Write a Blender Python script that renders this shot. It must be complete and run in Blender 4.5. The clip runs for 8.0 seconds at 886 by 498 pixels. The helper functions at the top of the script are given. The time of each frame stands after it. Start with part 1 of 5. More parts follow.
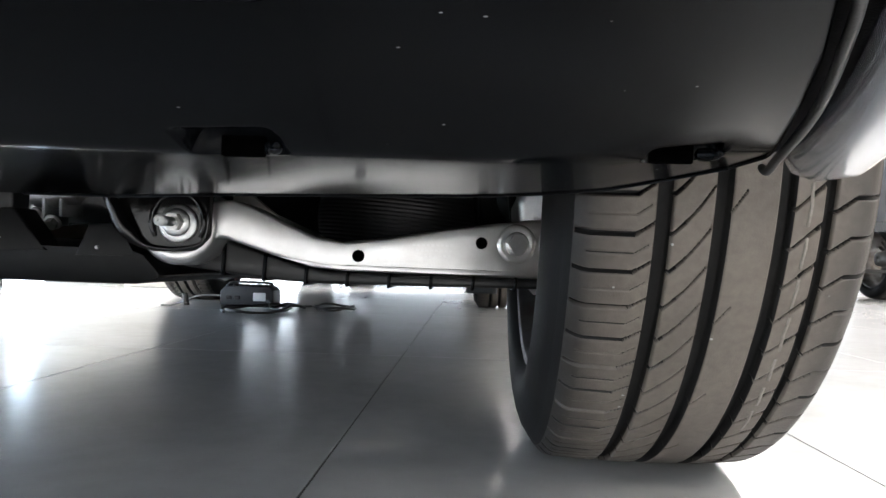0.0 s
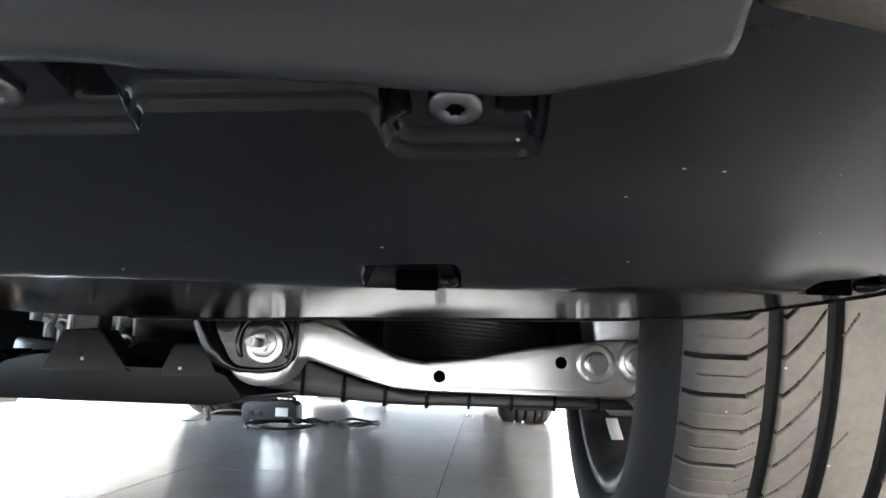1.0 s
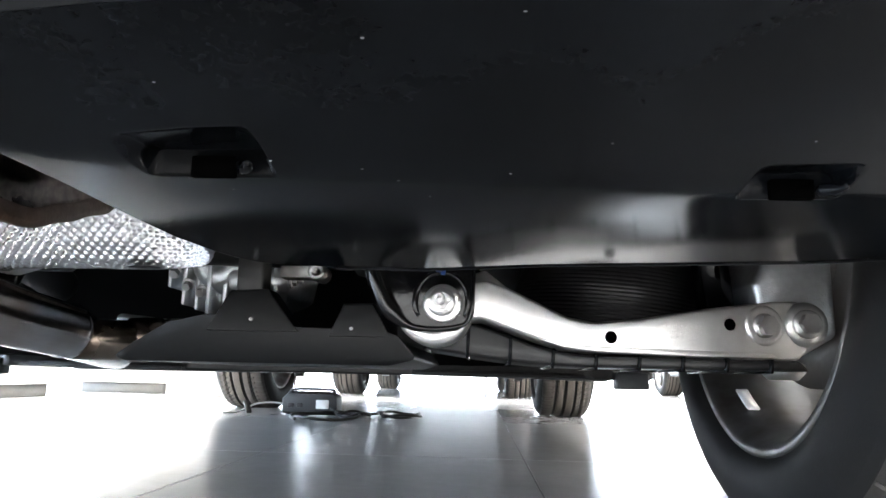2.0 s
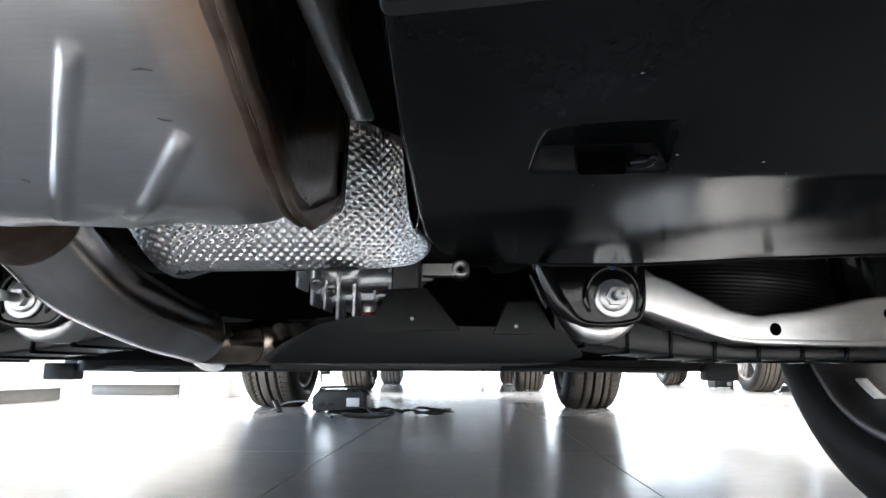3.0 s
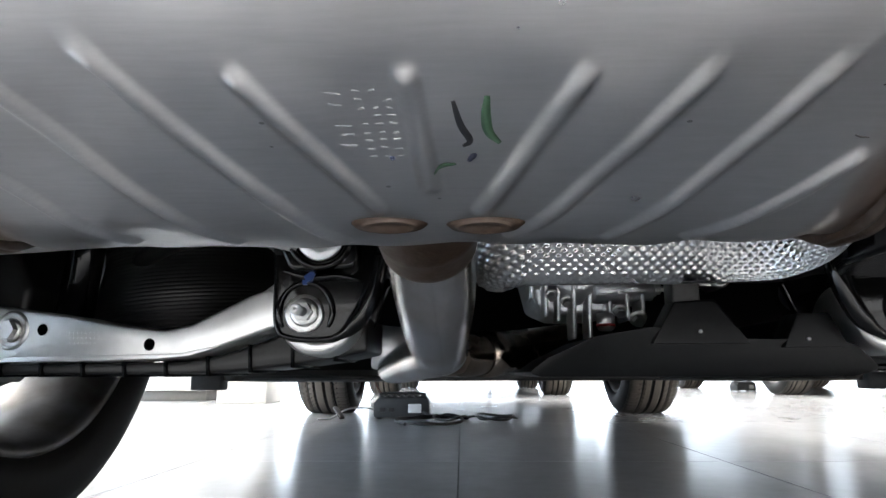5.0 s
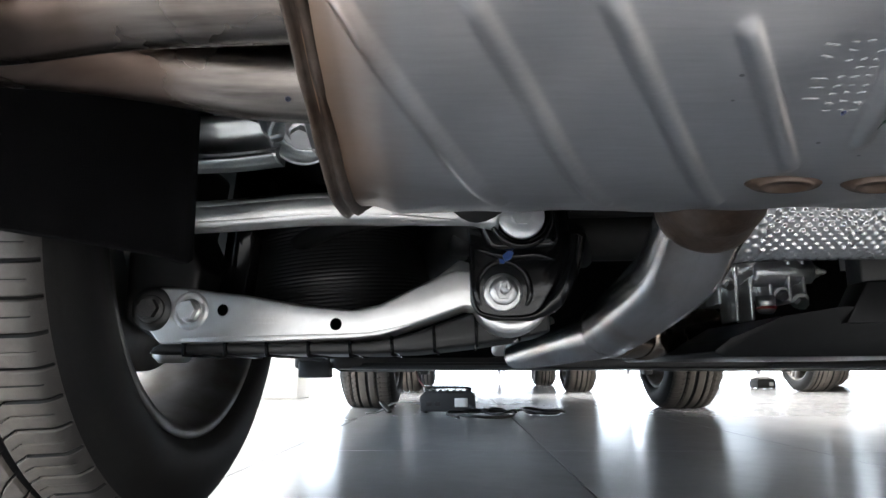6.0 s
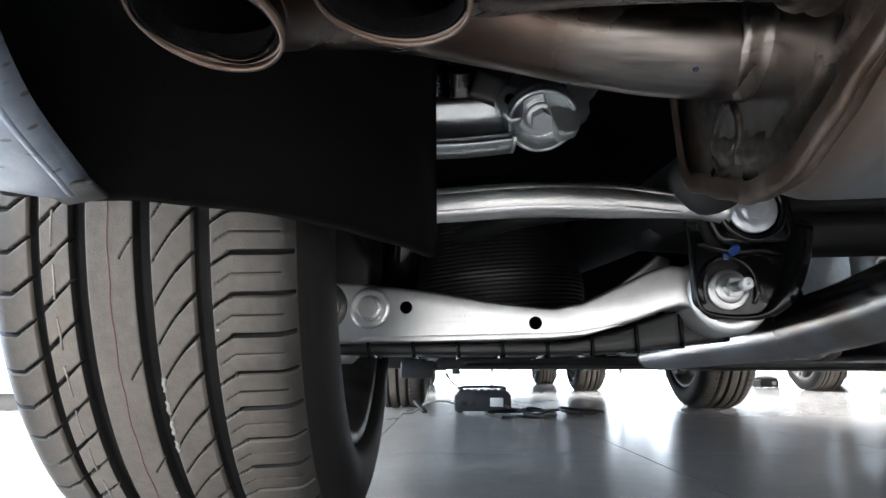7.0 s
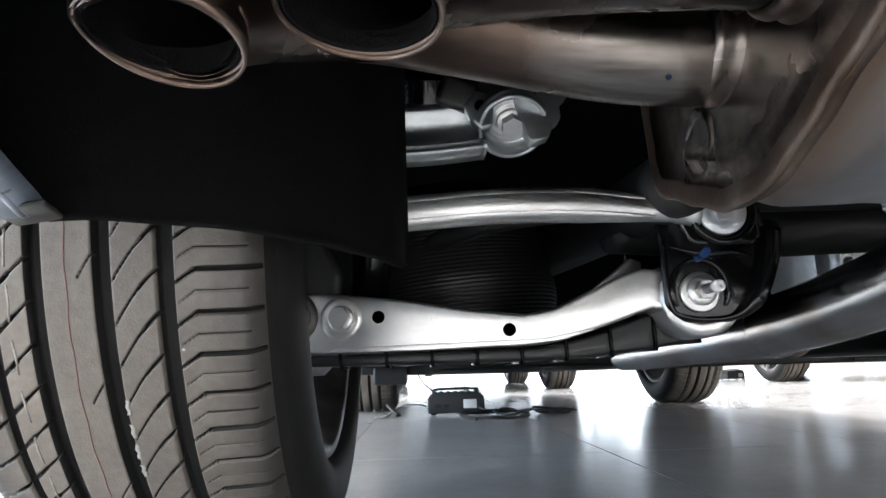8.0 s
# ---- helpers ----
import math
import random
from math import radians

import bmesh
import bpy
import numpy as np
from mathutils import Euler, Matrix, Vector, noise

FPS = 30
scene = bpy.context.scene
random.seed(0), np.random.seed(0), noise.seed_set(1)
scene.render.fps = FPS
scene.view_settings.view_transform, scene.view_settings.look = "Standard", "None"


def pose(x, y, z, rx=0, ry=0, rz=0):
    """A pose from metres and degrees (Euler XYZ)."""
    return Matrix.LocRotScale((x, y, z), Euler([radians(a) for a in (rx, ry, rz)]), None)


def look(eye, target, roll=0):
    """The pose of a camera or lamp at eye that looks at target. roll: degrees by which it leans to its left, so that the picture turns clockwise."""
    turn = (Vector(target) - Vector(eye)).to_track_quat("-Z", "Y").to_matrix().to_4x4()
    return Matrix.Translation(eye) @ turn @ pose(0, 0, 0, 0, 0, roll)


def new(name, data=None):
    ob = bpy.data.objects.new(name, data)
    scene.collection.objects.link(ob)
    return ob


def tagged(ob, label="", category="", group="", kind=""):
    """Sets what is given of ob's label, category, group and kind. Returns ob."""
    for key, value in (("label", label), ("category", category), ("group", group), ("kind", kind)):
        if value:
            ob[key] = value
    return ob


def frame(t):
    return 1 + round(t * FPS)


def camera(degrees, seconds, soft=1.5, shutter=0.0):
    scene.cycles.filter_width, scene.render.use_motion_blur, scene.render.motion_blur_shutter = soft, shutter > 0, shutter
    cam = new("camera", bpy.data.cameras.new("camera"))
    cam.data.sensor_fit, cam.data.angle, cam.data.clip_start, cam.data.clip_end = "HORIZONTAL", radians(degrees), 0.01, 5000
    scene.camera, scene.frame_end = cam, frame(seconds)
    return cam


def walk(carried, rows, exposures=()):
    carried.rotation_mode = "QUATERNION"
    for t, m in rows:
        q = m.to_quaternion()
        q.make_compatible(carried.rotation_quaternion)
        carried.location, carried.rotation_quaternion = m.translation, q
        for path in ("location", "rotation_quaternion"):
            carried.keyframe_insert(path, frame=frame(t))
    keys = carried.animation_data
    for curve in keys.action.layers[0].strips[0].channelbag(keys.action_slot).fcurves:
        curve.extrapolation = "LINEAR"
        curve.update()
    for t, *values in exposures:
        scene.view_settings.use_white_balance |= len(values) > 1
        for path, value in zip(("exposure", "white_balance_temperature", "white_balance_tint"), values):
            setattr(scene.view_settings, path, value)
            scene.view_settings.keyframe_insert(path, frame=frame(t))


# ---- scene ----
cam = camera(67.0, 8.0)
PATH = [
    (0, (0.608, -0.855, 0.226), (0.524, 1.143, 0.266), 1.5),
    (0.5, (0.573, -0.847, 0.227), (0.473, 1.136, 0.474), 1.3),
    (1, (0.529, -0.869, 0.234), (0.415, 1.094, 0.599), 1.4),
    (1.5, (0.452, -0.868, 0.216), (0.329, 1.091, 0.6), 1.6),
    (2, (0.345, -0.863, 0.186), (0.231, 1.099, 0.557), 1.4),
    (2.2, (0.297, -0.866, 0.18), (0.204, 1.096, 0.553), 1.4),
    (3.3, (0.116, -0.858, 0.196), (0.043, 1.11, 0.547), -0.1),
    (3.5, (0.087, -0.859, 0.202), (0.01, 1.107, 0.562), 0.1),
    (4, (0.016, -0.863, 0.205), (-0.061, 1.104, 0.561), 0.0),
    (4.5, (-0.066, -0.857, 0.204), (-0.132, 1.11, 0.562), -0.1),
    (4.7, (-0.098, -0.853, 0.203), (-0.16, 1.113, 0.568), -0.1),
    (5.8, (-0.3, -0.865, 0.182), (-0.335, 1.102, 0.542), -0.4),
    (6, (-0.347, -0.861, 0.179), (-0.404, 1.105, 0.54), -0.1),
    (6.5, (-0.453, -0.844, 0.184), (-0.559, 1.12, 0.545), 0.1),
    (7, (-0.577, -0.819, 0.183), (-0.586, 1.149, 0.539), 0.0),
    (7.5, (-0.649, -0.802, 0.192), (-0.591, 1.165, 0.548), -0.6),
    (8, (-0.579, -0.811, 0.192), (-0.497, 1.155, 0.548), -1.7),
]
walk(cam, [(t, look(eye, target, roll)) for t, eye, target, roll in PATH],
     [(0, -0.22), (0.5, 0.26), (1, 0.74), (1.5, 0.86), (2, 0.84), (2.2, 0.74), (3.5, 0.02), (4.5, -0.12), (6.5, -0.12), (7, -0.02), (8, 0.1)])

# ---------------------------------------------------------------- world and light
world = bpy.data.worlds.new("sky")
scene.world = world
world.use_nodes = True
wn = world.node_tree
sky = wn.nodes.new("ShaderNodeTexSky")
sky.sky_type = "NISHITA"
sky.sun_disc = False
sky.sun_elevation = radians(40)
sky.sun_rotation = radians(20)
wn.links.new(sky.outputs[0], wn.nodes["Background"].inputs[0])
wn.nodes["Background"].inputs[1].default_value = 0.1

GLOW = {"front": 8.0, "left": 13.0, "right": 1.3, "rear": 4.0}   # daylight behind the glazing
CEILING_LAMPS = 250.0                                            # watts of each ceiling panel


# ---------------------------------------------------------------- materials
def mat(name, color, rough=0.5, metal=0.0, vary=0.12, scale=60.0, bump=0.0, bump_scale=400.0, rvary=0.1, spec=0.5, tint=None, tint_scale=9.0, tint_amount=0.5, streak=None, coat=0.0, per_piece=0.0, specks=0.0, ends=None, ends_color=(0.30, 0.17, 0.09), speck_scale=48.0, speck_size=0.07, speck_pick=0.72):
    m = bpy.data.materials.new(name)
    m.use_nodes = True
    nt = m.node_tree
    N, L = nt.nodes, nt.links
    b = N["Principled BSDF"]
    b.inputs["Metallic"].default_value = metal
    b.inputs["Specular IOR Level"].default_value = spec
    b.inputs["Coat Weight"].default_value = coat
    geo = N.new("ShaderNodeTexCoord")
    src = geo.outputs["Object"]
    if streak:
        mp = N.new("ShaderNodeMapping")
        mp.inputs["Scale"].default_value = streak
        L.new(src, mp.inputs[0])
        src = mp.outputs[0]
    fine = N.new("ShaderNodeTexNoise")
    fine.inputs["Scale"].default_value = scale
    fine.inputs["Detail"].default_value = 6
    L.new(src, fine.inputs["Vector"])
    wide = N.new("ShaderNodeTexNoise")
    wide.inputs["Scale"].default_value = tint_scale
    wide.inputs["Detail"].default_value = 5
    L.new(geo.outputs["Object"], wide.inputs["Vector"])
    ramp = N.new("ShaderNodeMapRange")
    ramp.inputs[3].default_value = 1 - vary
    ramp.inputs[4].default_value = 1 + vary
    L.new(fine.outputs[0], ramp.inputs[0])
    mixc = N.new("ShaderNodeMix")
    mixc.data_type = "RGBA"
    mixc.inputs["A"].default_value = (*color, 1)
    mixc.inputs["B"].default_value = (*(tint or [c * 0.8 for c in color]), 1)
    wr = N.new("ShaderNodeMapRange")
    wr.inputs[1].default_value, wr.inputs[2].default_value = 0.42, 0.68
    wr.inputs[4].default_value = tint_amount
    L.new(wide.outputs[0], wr.inputs[0])
    L.new(wr.outputs[0], mixc.inputs["Factor"])
    mul = N.new("ShaderNodeMix")
    mul.data_type, mul.blend_type = "RGBA", "MULTIPLY"
    mul.inputs["Factor"].default_value = 1
    L.new(mixc.outputs["Result"], mul.inputs["A"])
    L.new(ramp.outputs[0], mul.inputs["B"])
    out = mul.outputs["Result"]
    if per_piece:
        info = N.new("ShaderNodeObjectInfo")
        pr = N.new("ShaderNodeMapRange")
        pr.inputs[3].default_value, pr.inputs[4].default_value = 1 - per_piece, 1 + per_piece
        L.new(info.outputs["Random"], pr.inputs[0])
        m2 = N.new("ShaderNodeMix")
        m2.data_type, m2.blend_type = "RGBA", "MULTIPLY"
        m2.inputs["Factor"].default_value = 1
        L.new(out, m2.inputs["A"])
        L.new(pr.outputs[0], m2.inputs["B"])
        out = m2.outputs["Result"]
    if specks:                                   # scattered dust and small scuffs
        vo = N.new("ShaderNodeTexVoronoi")
        vo.inputs["Scale"].default_value = speck_scale
        sm = N.new("ShaderNodeMapping")
        sm.inputs["Scale"].default_value = (1.0, 1.7, 1.0)
        L.new(geo.outputs["Object"], sm.inputs[0])
        L.new(sm.outputs[0], vo.inputs["Vector"])
        sr = N.new("ShaderNodeMapRange")
        sr.inputs[1].default_value, sr.inputs[2].default_value = speck_size, speck_size * 0.64
        L.new(vo.outputs["Distance"], sr.inputs[0])
        pick = N.new("ShaderNodeMath")
        pick.operation = "GREATER_THAN"
        pick.inputs[1].default_value = speck_pick
        sep = N.new("ShaderNodeSeparateColor")
        L.new(vo.outputs["Color"], sep.inputs[0])
        L.new(sep.outputs[0], pick.inputs[0])
        both = N.new("ShaderNodeMath")
        both.operation = "MULTIPLY"
        L.new(sr.outputs[0], both.inputs[0])
        L.new(pick.outputs[0], both.inputs[1])
        m3 = N.new("ShaderNodeMix")
        m3.data_type = "RGBA"
        m3.inputs["B"].default_value = (specks, specks, specks, 1)
        L.new(both.outputs[0], m3.inputs["Factor"])
        L.new(out, m3.inputs["A"])
        out = m3.outputs["Result"]
    if ends:                                     # ends_color towards the two ends: brown heat tint on welded steel, black on the tread
        xyz = N.new("ShaderNodeSeparateXYZ")
        L.new(geo.outputs["Object"], xyz.inputs[0])
        mid = N.new("ShaderNodeMath")
        mid.operation = "SUBTRACT"
        mid.inputs[1].default_value = (ends[0] + ends[1]) / 2
        L.new(xyz.outputs[0], mid.inputs[0])
        ab = N.new("ShaderNodeMath")
        ab.operation = "ABSOLUTE"
        L.new(mid.outputs[0], ab.inputs[0])
        wob = N.new("ShaderNodeMath")
        wob.operation = "MULTIPLY_ADD"
        wob.inputs[1].default_value = 0.03
        L.new(wide.outputs[0], wob.inputs[0])
        L.new(ab.outputs[0], wob.inputs[2])
        er = N.new("ShaderNodeMapRange")
        half = (ends[1] - ends[0]) / 2
        er.inputs[1].default_value, er.inputs[2].default_value = half - 0.022, half + 0.014
        er.inputs[4].default_value = 0.85
        L.new(wob.outputs[0], er.inputs[0])
        m4 = N.new("ShaderNodeMix")
        m4.data_type = "RGBA"
        m4.inputs["B"].default_value = (*ends_color, 1)
        L.new(er.outputs[0], m4.inputs["Factor"])
        L.new(out, m4.inputs["A"])
        out = m4.outputs["Result"]
    L.new(out, b.inputs["Base Color"])
    rr = N.new("ShaderNodeMapRange")
    rr.inputs[3].default_value, rr.inputs[4].default_value = max(0.02, rough - rvary), min(1, rough + rvary)
    L.new(wide.outputs[0], rr.inputs[0])
    L.new(rr.outputs[0], b.inputs["Roughness"])
    if bump:
        bn = N.new("ShaderNodeTexNoise")
        bn.inputs["Scale"].default_value = bump_scale
        bn.inputs["Detail"].default_value = 4
        L.new(src, bn.inputs["Vector"])
        bp = N.new("ShaderNodeBump")
        bp.inputs["Strength"].default_value = bump
        bp.inputs["Distance"].default_value = 0.001
        L.new(bn.outputs[0], bp.inputs["Height"])
        L.new(bp.outputs[0], b.inputs["Normal"])
    return m


def glow(name, color, strength):
    m = bpy.data.materials.new(name)
    m.use_nodes = True
    e = m.node_tree.nodes.new("ShaderNodeEmission")
    e.inputs[0].default_value, e.inputs[1].default_value = (*color, 1), strength
    m.node_tree.links.new(e.outputs[0], m.node_tree.nodes["Material Output"].inputs[0])
    return m


M_PLASTIC = mat("black_plastic", (0.0026, 0.0030, 0.0036), 0.10, vary=0.3, scale=220, bump=0.02, bump_scale=900, rvary=0.04, speck_scale=72.0, speck_size=0.065, speck_pick=0.78, tint=(0.0065, 0.0078, 0.0102), tint_scale=9, tint_amount=0.55, specks=0.28, spec=0.062)
M_DULL = mat("dull_black_plastic", (0.009, 0.009, 0.0095), 0.45, vary=0.3, scale=160, bump=0.15, bump_scale=700, tint=(0.015, 0.015, 0.015))
M_FELT = mat("felt_liner", (0.0035, 0.0035, 0.004), 0.9, vary=0.4, scale=300, bump=0.5, bump_scale=900, spec=0.1)
M_TRAY = mat("grey_black_tray", (0.0060, 0.0065, 0.0072), 0.34, vary=0.25, scale=150, bump=0.12, bump_scale=600, spec=0.15)
M_SHELL = mat("stainless_shell", (0.47, 0.47, 0.48), 0.29, 1.0, vary=0.10, scale=40, bump=0.05, bump_scale=300, streak=(1, 12, 12), rvary=0.06, tint=(0.31, 0.300, 0.294), tint_scale=9, ends=(-0.412, 0.062), specks=0.22, speck_scale=40.0, speck_size=0.06)
M_PIPE = mat("heat_tinted_steel", (0.225, 0.202, 0.186), 0.28, 1.0, vary=0.95, scale=26, bump=0.06, streak=(0.6, 6, 6), rvary=0.08, tint=(0.095, 0.062, 0.045), tint_scale=11, tint_amount=0.85, ends=(-0.525, 0.30), ends_color=(0.085, 0.058, 0.046))
M_TIP = mat("brown_pipe_rim", (0.11, 0.075, 0.058), 0.42, 0.85, vary=0.35, scale=120, tint=(0.19, 0.15, 0.125), tint_scale=30, tint_amount=0.6)
M_INLET = mat("inlet_pipe_steel", (0.62, 0.62, 0.63), 0.22, 1.0, vary=0.1, scale=30, bump=0.03, streak=(10, 1, 10), rvary=0.07, tint=(0.34, 0.245, 0.185), tint_scale=9, tint_amount=0.7)
M_LINK = mat("dark_heat_tinted_steel", (0.36, 0.30, 0.25), 0.26, 1.0, vary=0.5, scale=30, bump=0.05, tint=(0.10, 0.07, 0.05), tint_scale=12, tint_amount=0.8)
M_RUST = mat("brown_heat_scale", (0.060, 0.036, 0.024), 0.42, 0.80, vary=0.5, scale=90, bump=0.35, bump_scale=350, tint=(0.17, 0.14, 0.12), tint_scale=25, tint_amount=0.7)
M_ALU = mat("cast_aluminium", (0.72, 0.718, 0.712), 0.39, 1.0, vary=0.12, scale=70, bump=0.10, bump_scale=500, tint=(0.60, 0.58, 0.56), tint_scale=18, rvary=0.08)
M_ARM = mat("dull_pressed_aluminium", (0.50, 0.53, 0.54), 0.34, 1.0, vary=0.12, scale=90, bump=0.10, bump_scale=400, tint=(0.36, 0.37, 0.37), tint_scale=22, rvary=0.08)
M_ROUGHALU = mat("rough_cast_aluminium", (0.80, 0.82, 0.85), 0.44, 1.0, vary=0.15, scale=120, bump=0.3, bump_scale=450)
M_FOIL = mat("embossed_aluminium_foil", (0.64, 0.64, 0.65), 0.28, 1.0, vary=0.08, scale=100, bump=0.05, rvary=0.06)
M_ZINC = mat("zinc_plated_steel", (0.62, 0.62, 0.62), 0.38, 1.0, vary=0.12, scale=150, bump=0.1)
M_GLOSSBLACK = mat("painted_black_steel", (0.004, 0.004, 0.0045), 0.12, vary=0.3, scale=120, bump=0.06, bump_scale=120, coat=0.1, rvary=0.04, spec=0.3)
M_TYRE = mat("tyre_rubber", (0.0085, 0.0085, 0.009), 0.58, vary=0.22, scale=140, bump=0.2, bump_scale=600, tint=(0.012, 0.0115, 0.011), tint_scale=11, tint_amount=0.8, spec=0.2)
# tread colour turns black towards both shoulders
M_TREAD = mat("dusty_tread_rubber", (0.098, 0.084, 0.071), 0.52, vary=0.32, scale=140, bump=0.3, bump_scale=600, tint=(0.135, 0.116, 0.098), tint_scale=13, tint_amount=0.9, specks=0.35, ends=(-0.107, 0.107), ends_color=(0.013, 0.012, 0.0115))
# grey rim paint; its brown tint stands in for reflections in the barrel
M_RIM = mat("wheel_paint_brown_sheen", (0.22, 0.22, 0.222), 0.38, 0.9, vary=0.12, scale=60, tint=(0.09, 0.068, 0.050), tint_scale=14, tint_amount=0.7)
# left joint metal with the shade of the inner wheel side in its colour
M_SHADED_CAST = mat("shaded_casting", (0.14, 0.135, 0.13), 0.5, 0.9, vary=0.2, scale=120, bump=0.3, bump_scale=400)
M_SCREW = mat("dull_zinc_screw", (0.085, 0.085, 0.09), 0.40, 1.0, vary=0.25, scale=250, bump=0.2)
M_DISC = mat("brake_disc_steel", (0.35, 0.34, 0.33), 0.40, 1.0, vary=0.15, scale=90)
M_RUBBER = mat("black_rubber", (0.008, 0.008, 0.008), 0.55, vary=0.2, scale=200, bump=0.15)
M_BELLOWS = mat("bellows_rubber", (0.011, 0.011, 0.012), 0.42, vary=0.3, scale=160, bump=0.2, bump_scale=300)
# left bumper corner: darker, bluer silver than M_PAINT, plus dust specks
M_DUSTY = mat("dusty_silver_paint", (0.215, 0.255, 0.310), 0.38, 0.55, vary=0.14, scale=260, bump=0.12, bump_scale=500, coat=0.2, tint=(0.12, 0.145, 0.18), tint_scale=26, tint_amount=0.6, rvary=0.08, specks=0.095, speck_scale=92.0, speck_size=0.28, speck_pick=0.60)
M_BROWN = mat("brownish_black_trim", (0.022, 0.019, 0.015), 0.42, vary=0.3, scale=220, bump=0.25, bump_scale=500, tint=(0.032, 0.027, 0.021), tint_scale=16, spec=0.3, specks=0.2)
M_VOID = mat("unlit_opening", (0.0008, 0.0008, 0.0008), 1.0, spec=0.0)
M_VALANCE = mat("satin_black_valance", (0.0085, 0.0095, 0.0110), 0.30, vary=0.3, scale=200, bump=0.08, bump_scale=700, rvary=0.06, spec=0.3, specks=0.2)
M_GRIME = mat("bare_dark_edge", (0.045, 0.05, 0.055), 0.5, vary=0.3, scale=200, bump=0.2)
M_PAINT = mat("silver_car_paint", (0.55, 0.57, 0.60), 0.21, 0.75, vary=0.05, scale=900, coat=0.7, tint=(0.48, 0.50, 0.53), tint_scale=10, tint_amount=0.5, rvary=0.05)
M_PAINT2 = mat("white_car_paint", (0.75, 0.75, 0.74), 0.40, 0.0, vary=0.04, coat=0.7)
M_PAINT3 = mat("dark_car_paint", (0.05, 0.055, 0.065), 0.16, 0.4, vary=0.05, coat=0.8)
M_GLASS = mat("dark_window_glass", (0.01, 0.012, 0.013), 0.05, vary=0.05, rvary=0.01)
M_WHITE = mat("white_paint_mark", (0.24, 0.235, 0.21), 0.6, vary=0.35, scale=300)
M_GREEN = mat("green_marker", (0.035, 0.085, 0.045), 0.4, vary=0.2, scale=200)
M_INK = mat("black_marker", (0.01, 0.011, 0.015), 0.4, vary=0.2)
M_BLUE = mat("blue_paint_dab", (0.012, 0.050, 0.20), 0.4, vary=0.2)
M_DARKBLUE = mat("dark_blue_marker", (0.008, 0.014, 0.045), 0.4, vary=0.2)
M_SCUFF = mat("dark_scuff", (0.16, 0.15, 0.145), 0.5, 0.7, vary=0.4, scale=500)
M_STAMP = mat("etched_stamp", (0.44, 0.45, 0.46), 0.6, 0.0, vary=0.2)
M_TILE = mat("polished_floor_tile", (0.375, 0.378, 0.385), 0.20, vary=0.10, scale=25, bump=0.010, bump_scale=60, rvary=0.05, tint=(0.30, 0.30, 0.303), tint_scale=3.5, tint_amount=0.7, per_piece=0.05)
M_GROUT = mat("dark_grout", (0.05, 0.05, 0.05), 0.8)
M_WALL = mat("plaster_wall", (0.62, 0.60, 0.57), 0.8, vary=0.05, scale=8, bump=0.1, bump_scale=80)
M_CEIL = mat("white_ceiling", (0.70, 0.70, 0.69), 0.85, vary=0.04, scale=6)
M_FRAME = mat("grey_window_frame", (0.12, 0.12, 0.125), 0.4, 0.3)
M_CABINET = mat("white_laminate", (0.72, 0.70, 0.66), 0.4, vary=0.04, scale=20)
M_KICK = mat("dark_plinth", (0.17, 0.162, 0.15), 0.5)
M_CHARGER = mat("charger_housing", (0.025, 0.027, 0.03), 0.5, vary=0.2, scale=150, bump=0.2)
M_CABLE = mat("cable_rubber", (0.012, 0.012, 0.013), 0.45, vary=0.2)
M_RED = mat("red_plastic", (0.35, 0.03, 0.02), 0.45)
M_LABEL = mat("white_label", (0.8, 0.8, 0.8), 0.5, vary=0.05)


# ---------------------------------------------------------------- mesh helpers
def mesh_of(name, verts, faces, smooth=True):
    me = bpy.data.meshes.new(name)
    me.from_pydata([tuple(v) for v in verts], [], faces)
    me.update()
    if smooth:
        me.shade_smooth()
    return me


def part(name, me, material, parent=None, label="", at=None):
    if isinstance(me, bmesh.types.BMesh):
        bm = me
        me = bpy.data.meshes.new(name)
        bm.to_mesh(me)
        bm.free()
    if not me.materials:
        me.materials.append(material)
    ob = new(name, me)
    if parent is not None:
        ob.parent = parent
    if at is not None:
        ob.matrix_basis = at
    if label:
        ob["label"] = label
    return ob


def bevelled(ob, width=0.003, segments=2, angle=35):
    mod = ob.modifiers.new("bevel", "BEVEL")
    mod.width, mod.segments, mod.limit_method, mod.angle_limit = width, segments, "ANGLE", radians(angle)
    ob.data.shade_smooth()
    return ob


def thick(ob, t=0.003, offset=1.0):
    mod = ob.modifiers.new("thickness", "SOLIDIFY")
    mod.thickness, mod.offset = t, offset
    return ob


def surface(name, fn, u, v, wrap_u=False, wrap_v=False, flip=False):
    """A sheet from fn(U, V) -> X, Y, Z on the grid of u and v."""
    U, V = np.meshgrid(np.asarray(u, float), np.asarray(v, float), indexing="ij")
    X, Y, Z = fn(U, V)
    nu, nv = U.shape
    verts = np.stack([X, Y, Z], -1).reshape(-1, 3)
    a = np.arange(nu if wrap_u else nu - 1)[:, None]
    b = np.arange(nv if wrap_v else nv - 1)[None, :]
    a2, b2 = (a + 1) % nu, (b + 1) % nv
    quad = np.stack([a * nv + b, a2 * nv + b, a2 * nv + b2, a * nv + b2], -1).reshape(-1, 4)
    if flip:
        quad = quad[:, ::-1]
    return mesh_of(name, verts.tolist(), quad.tolist())


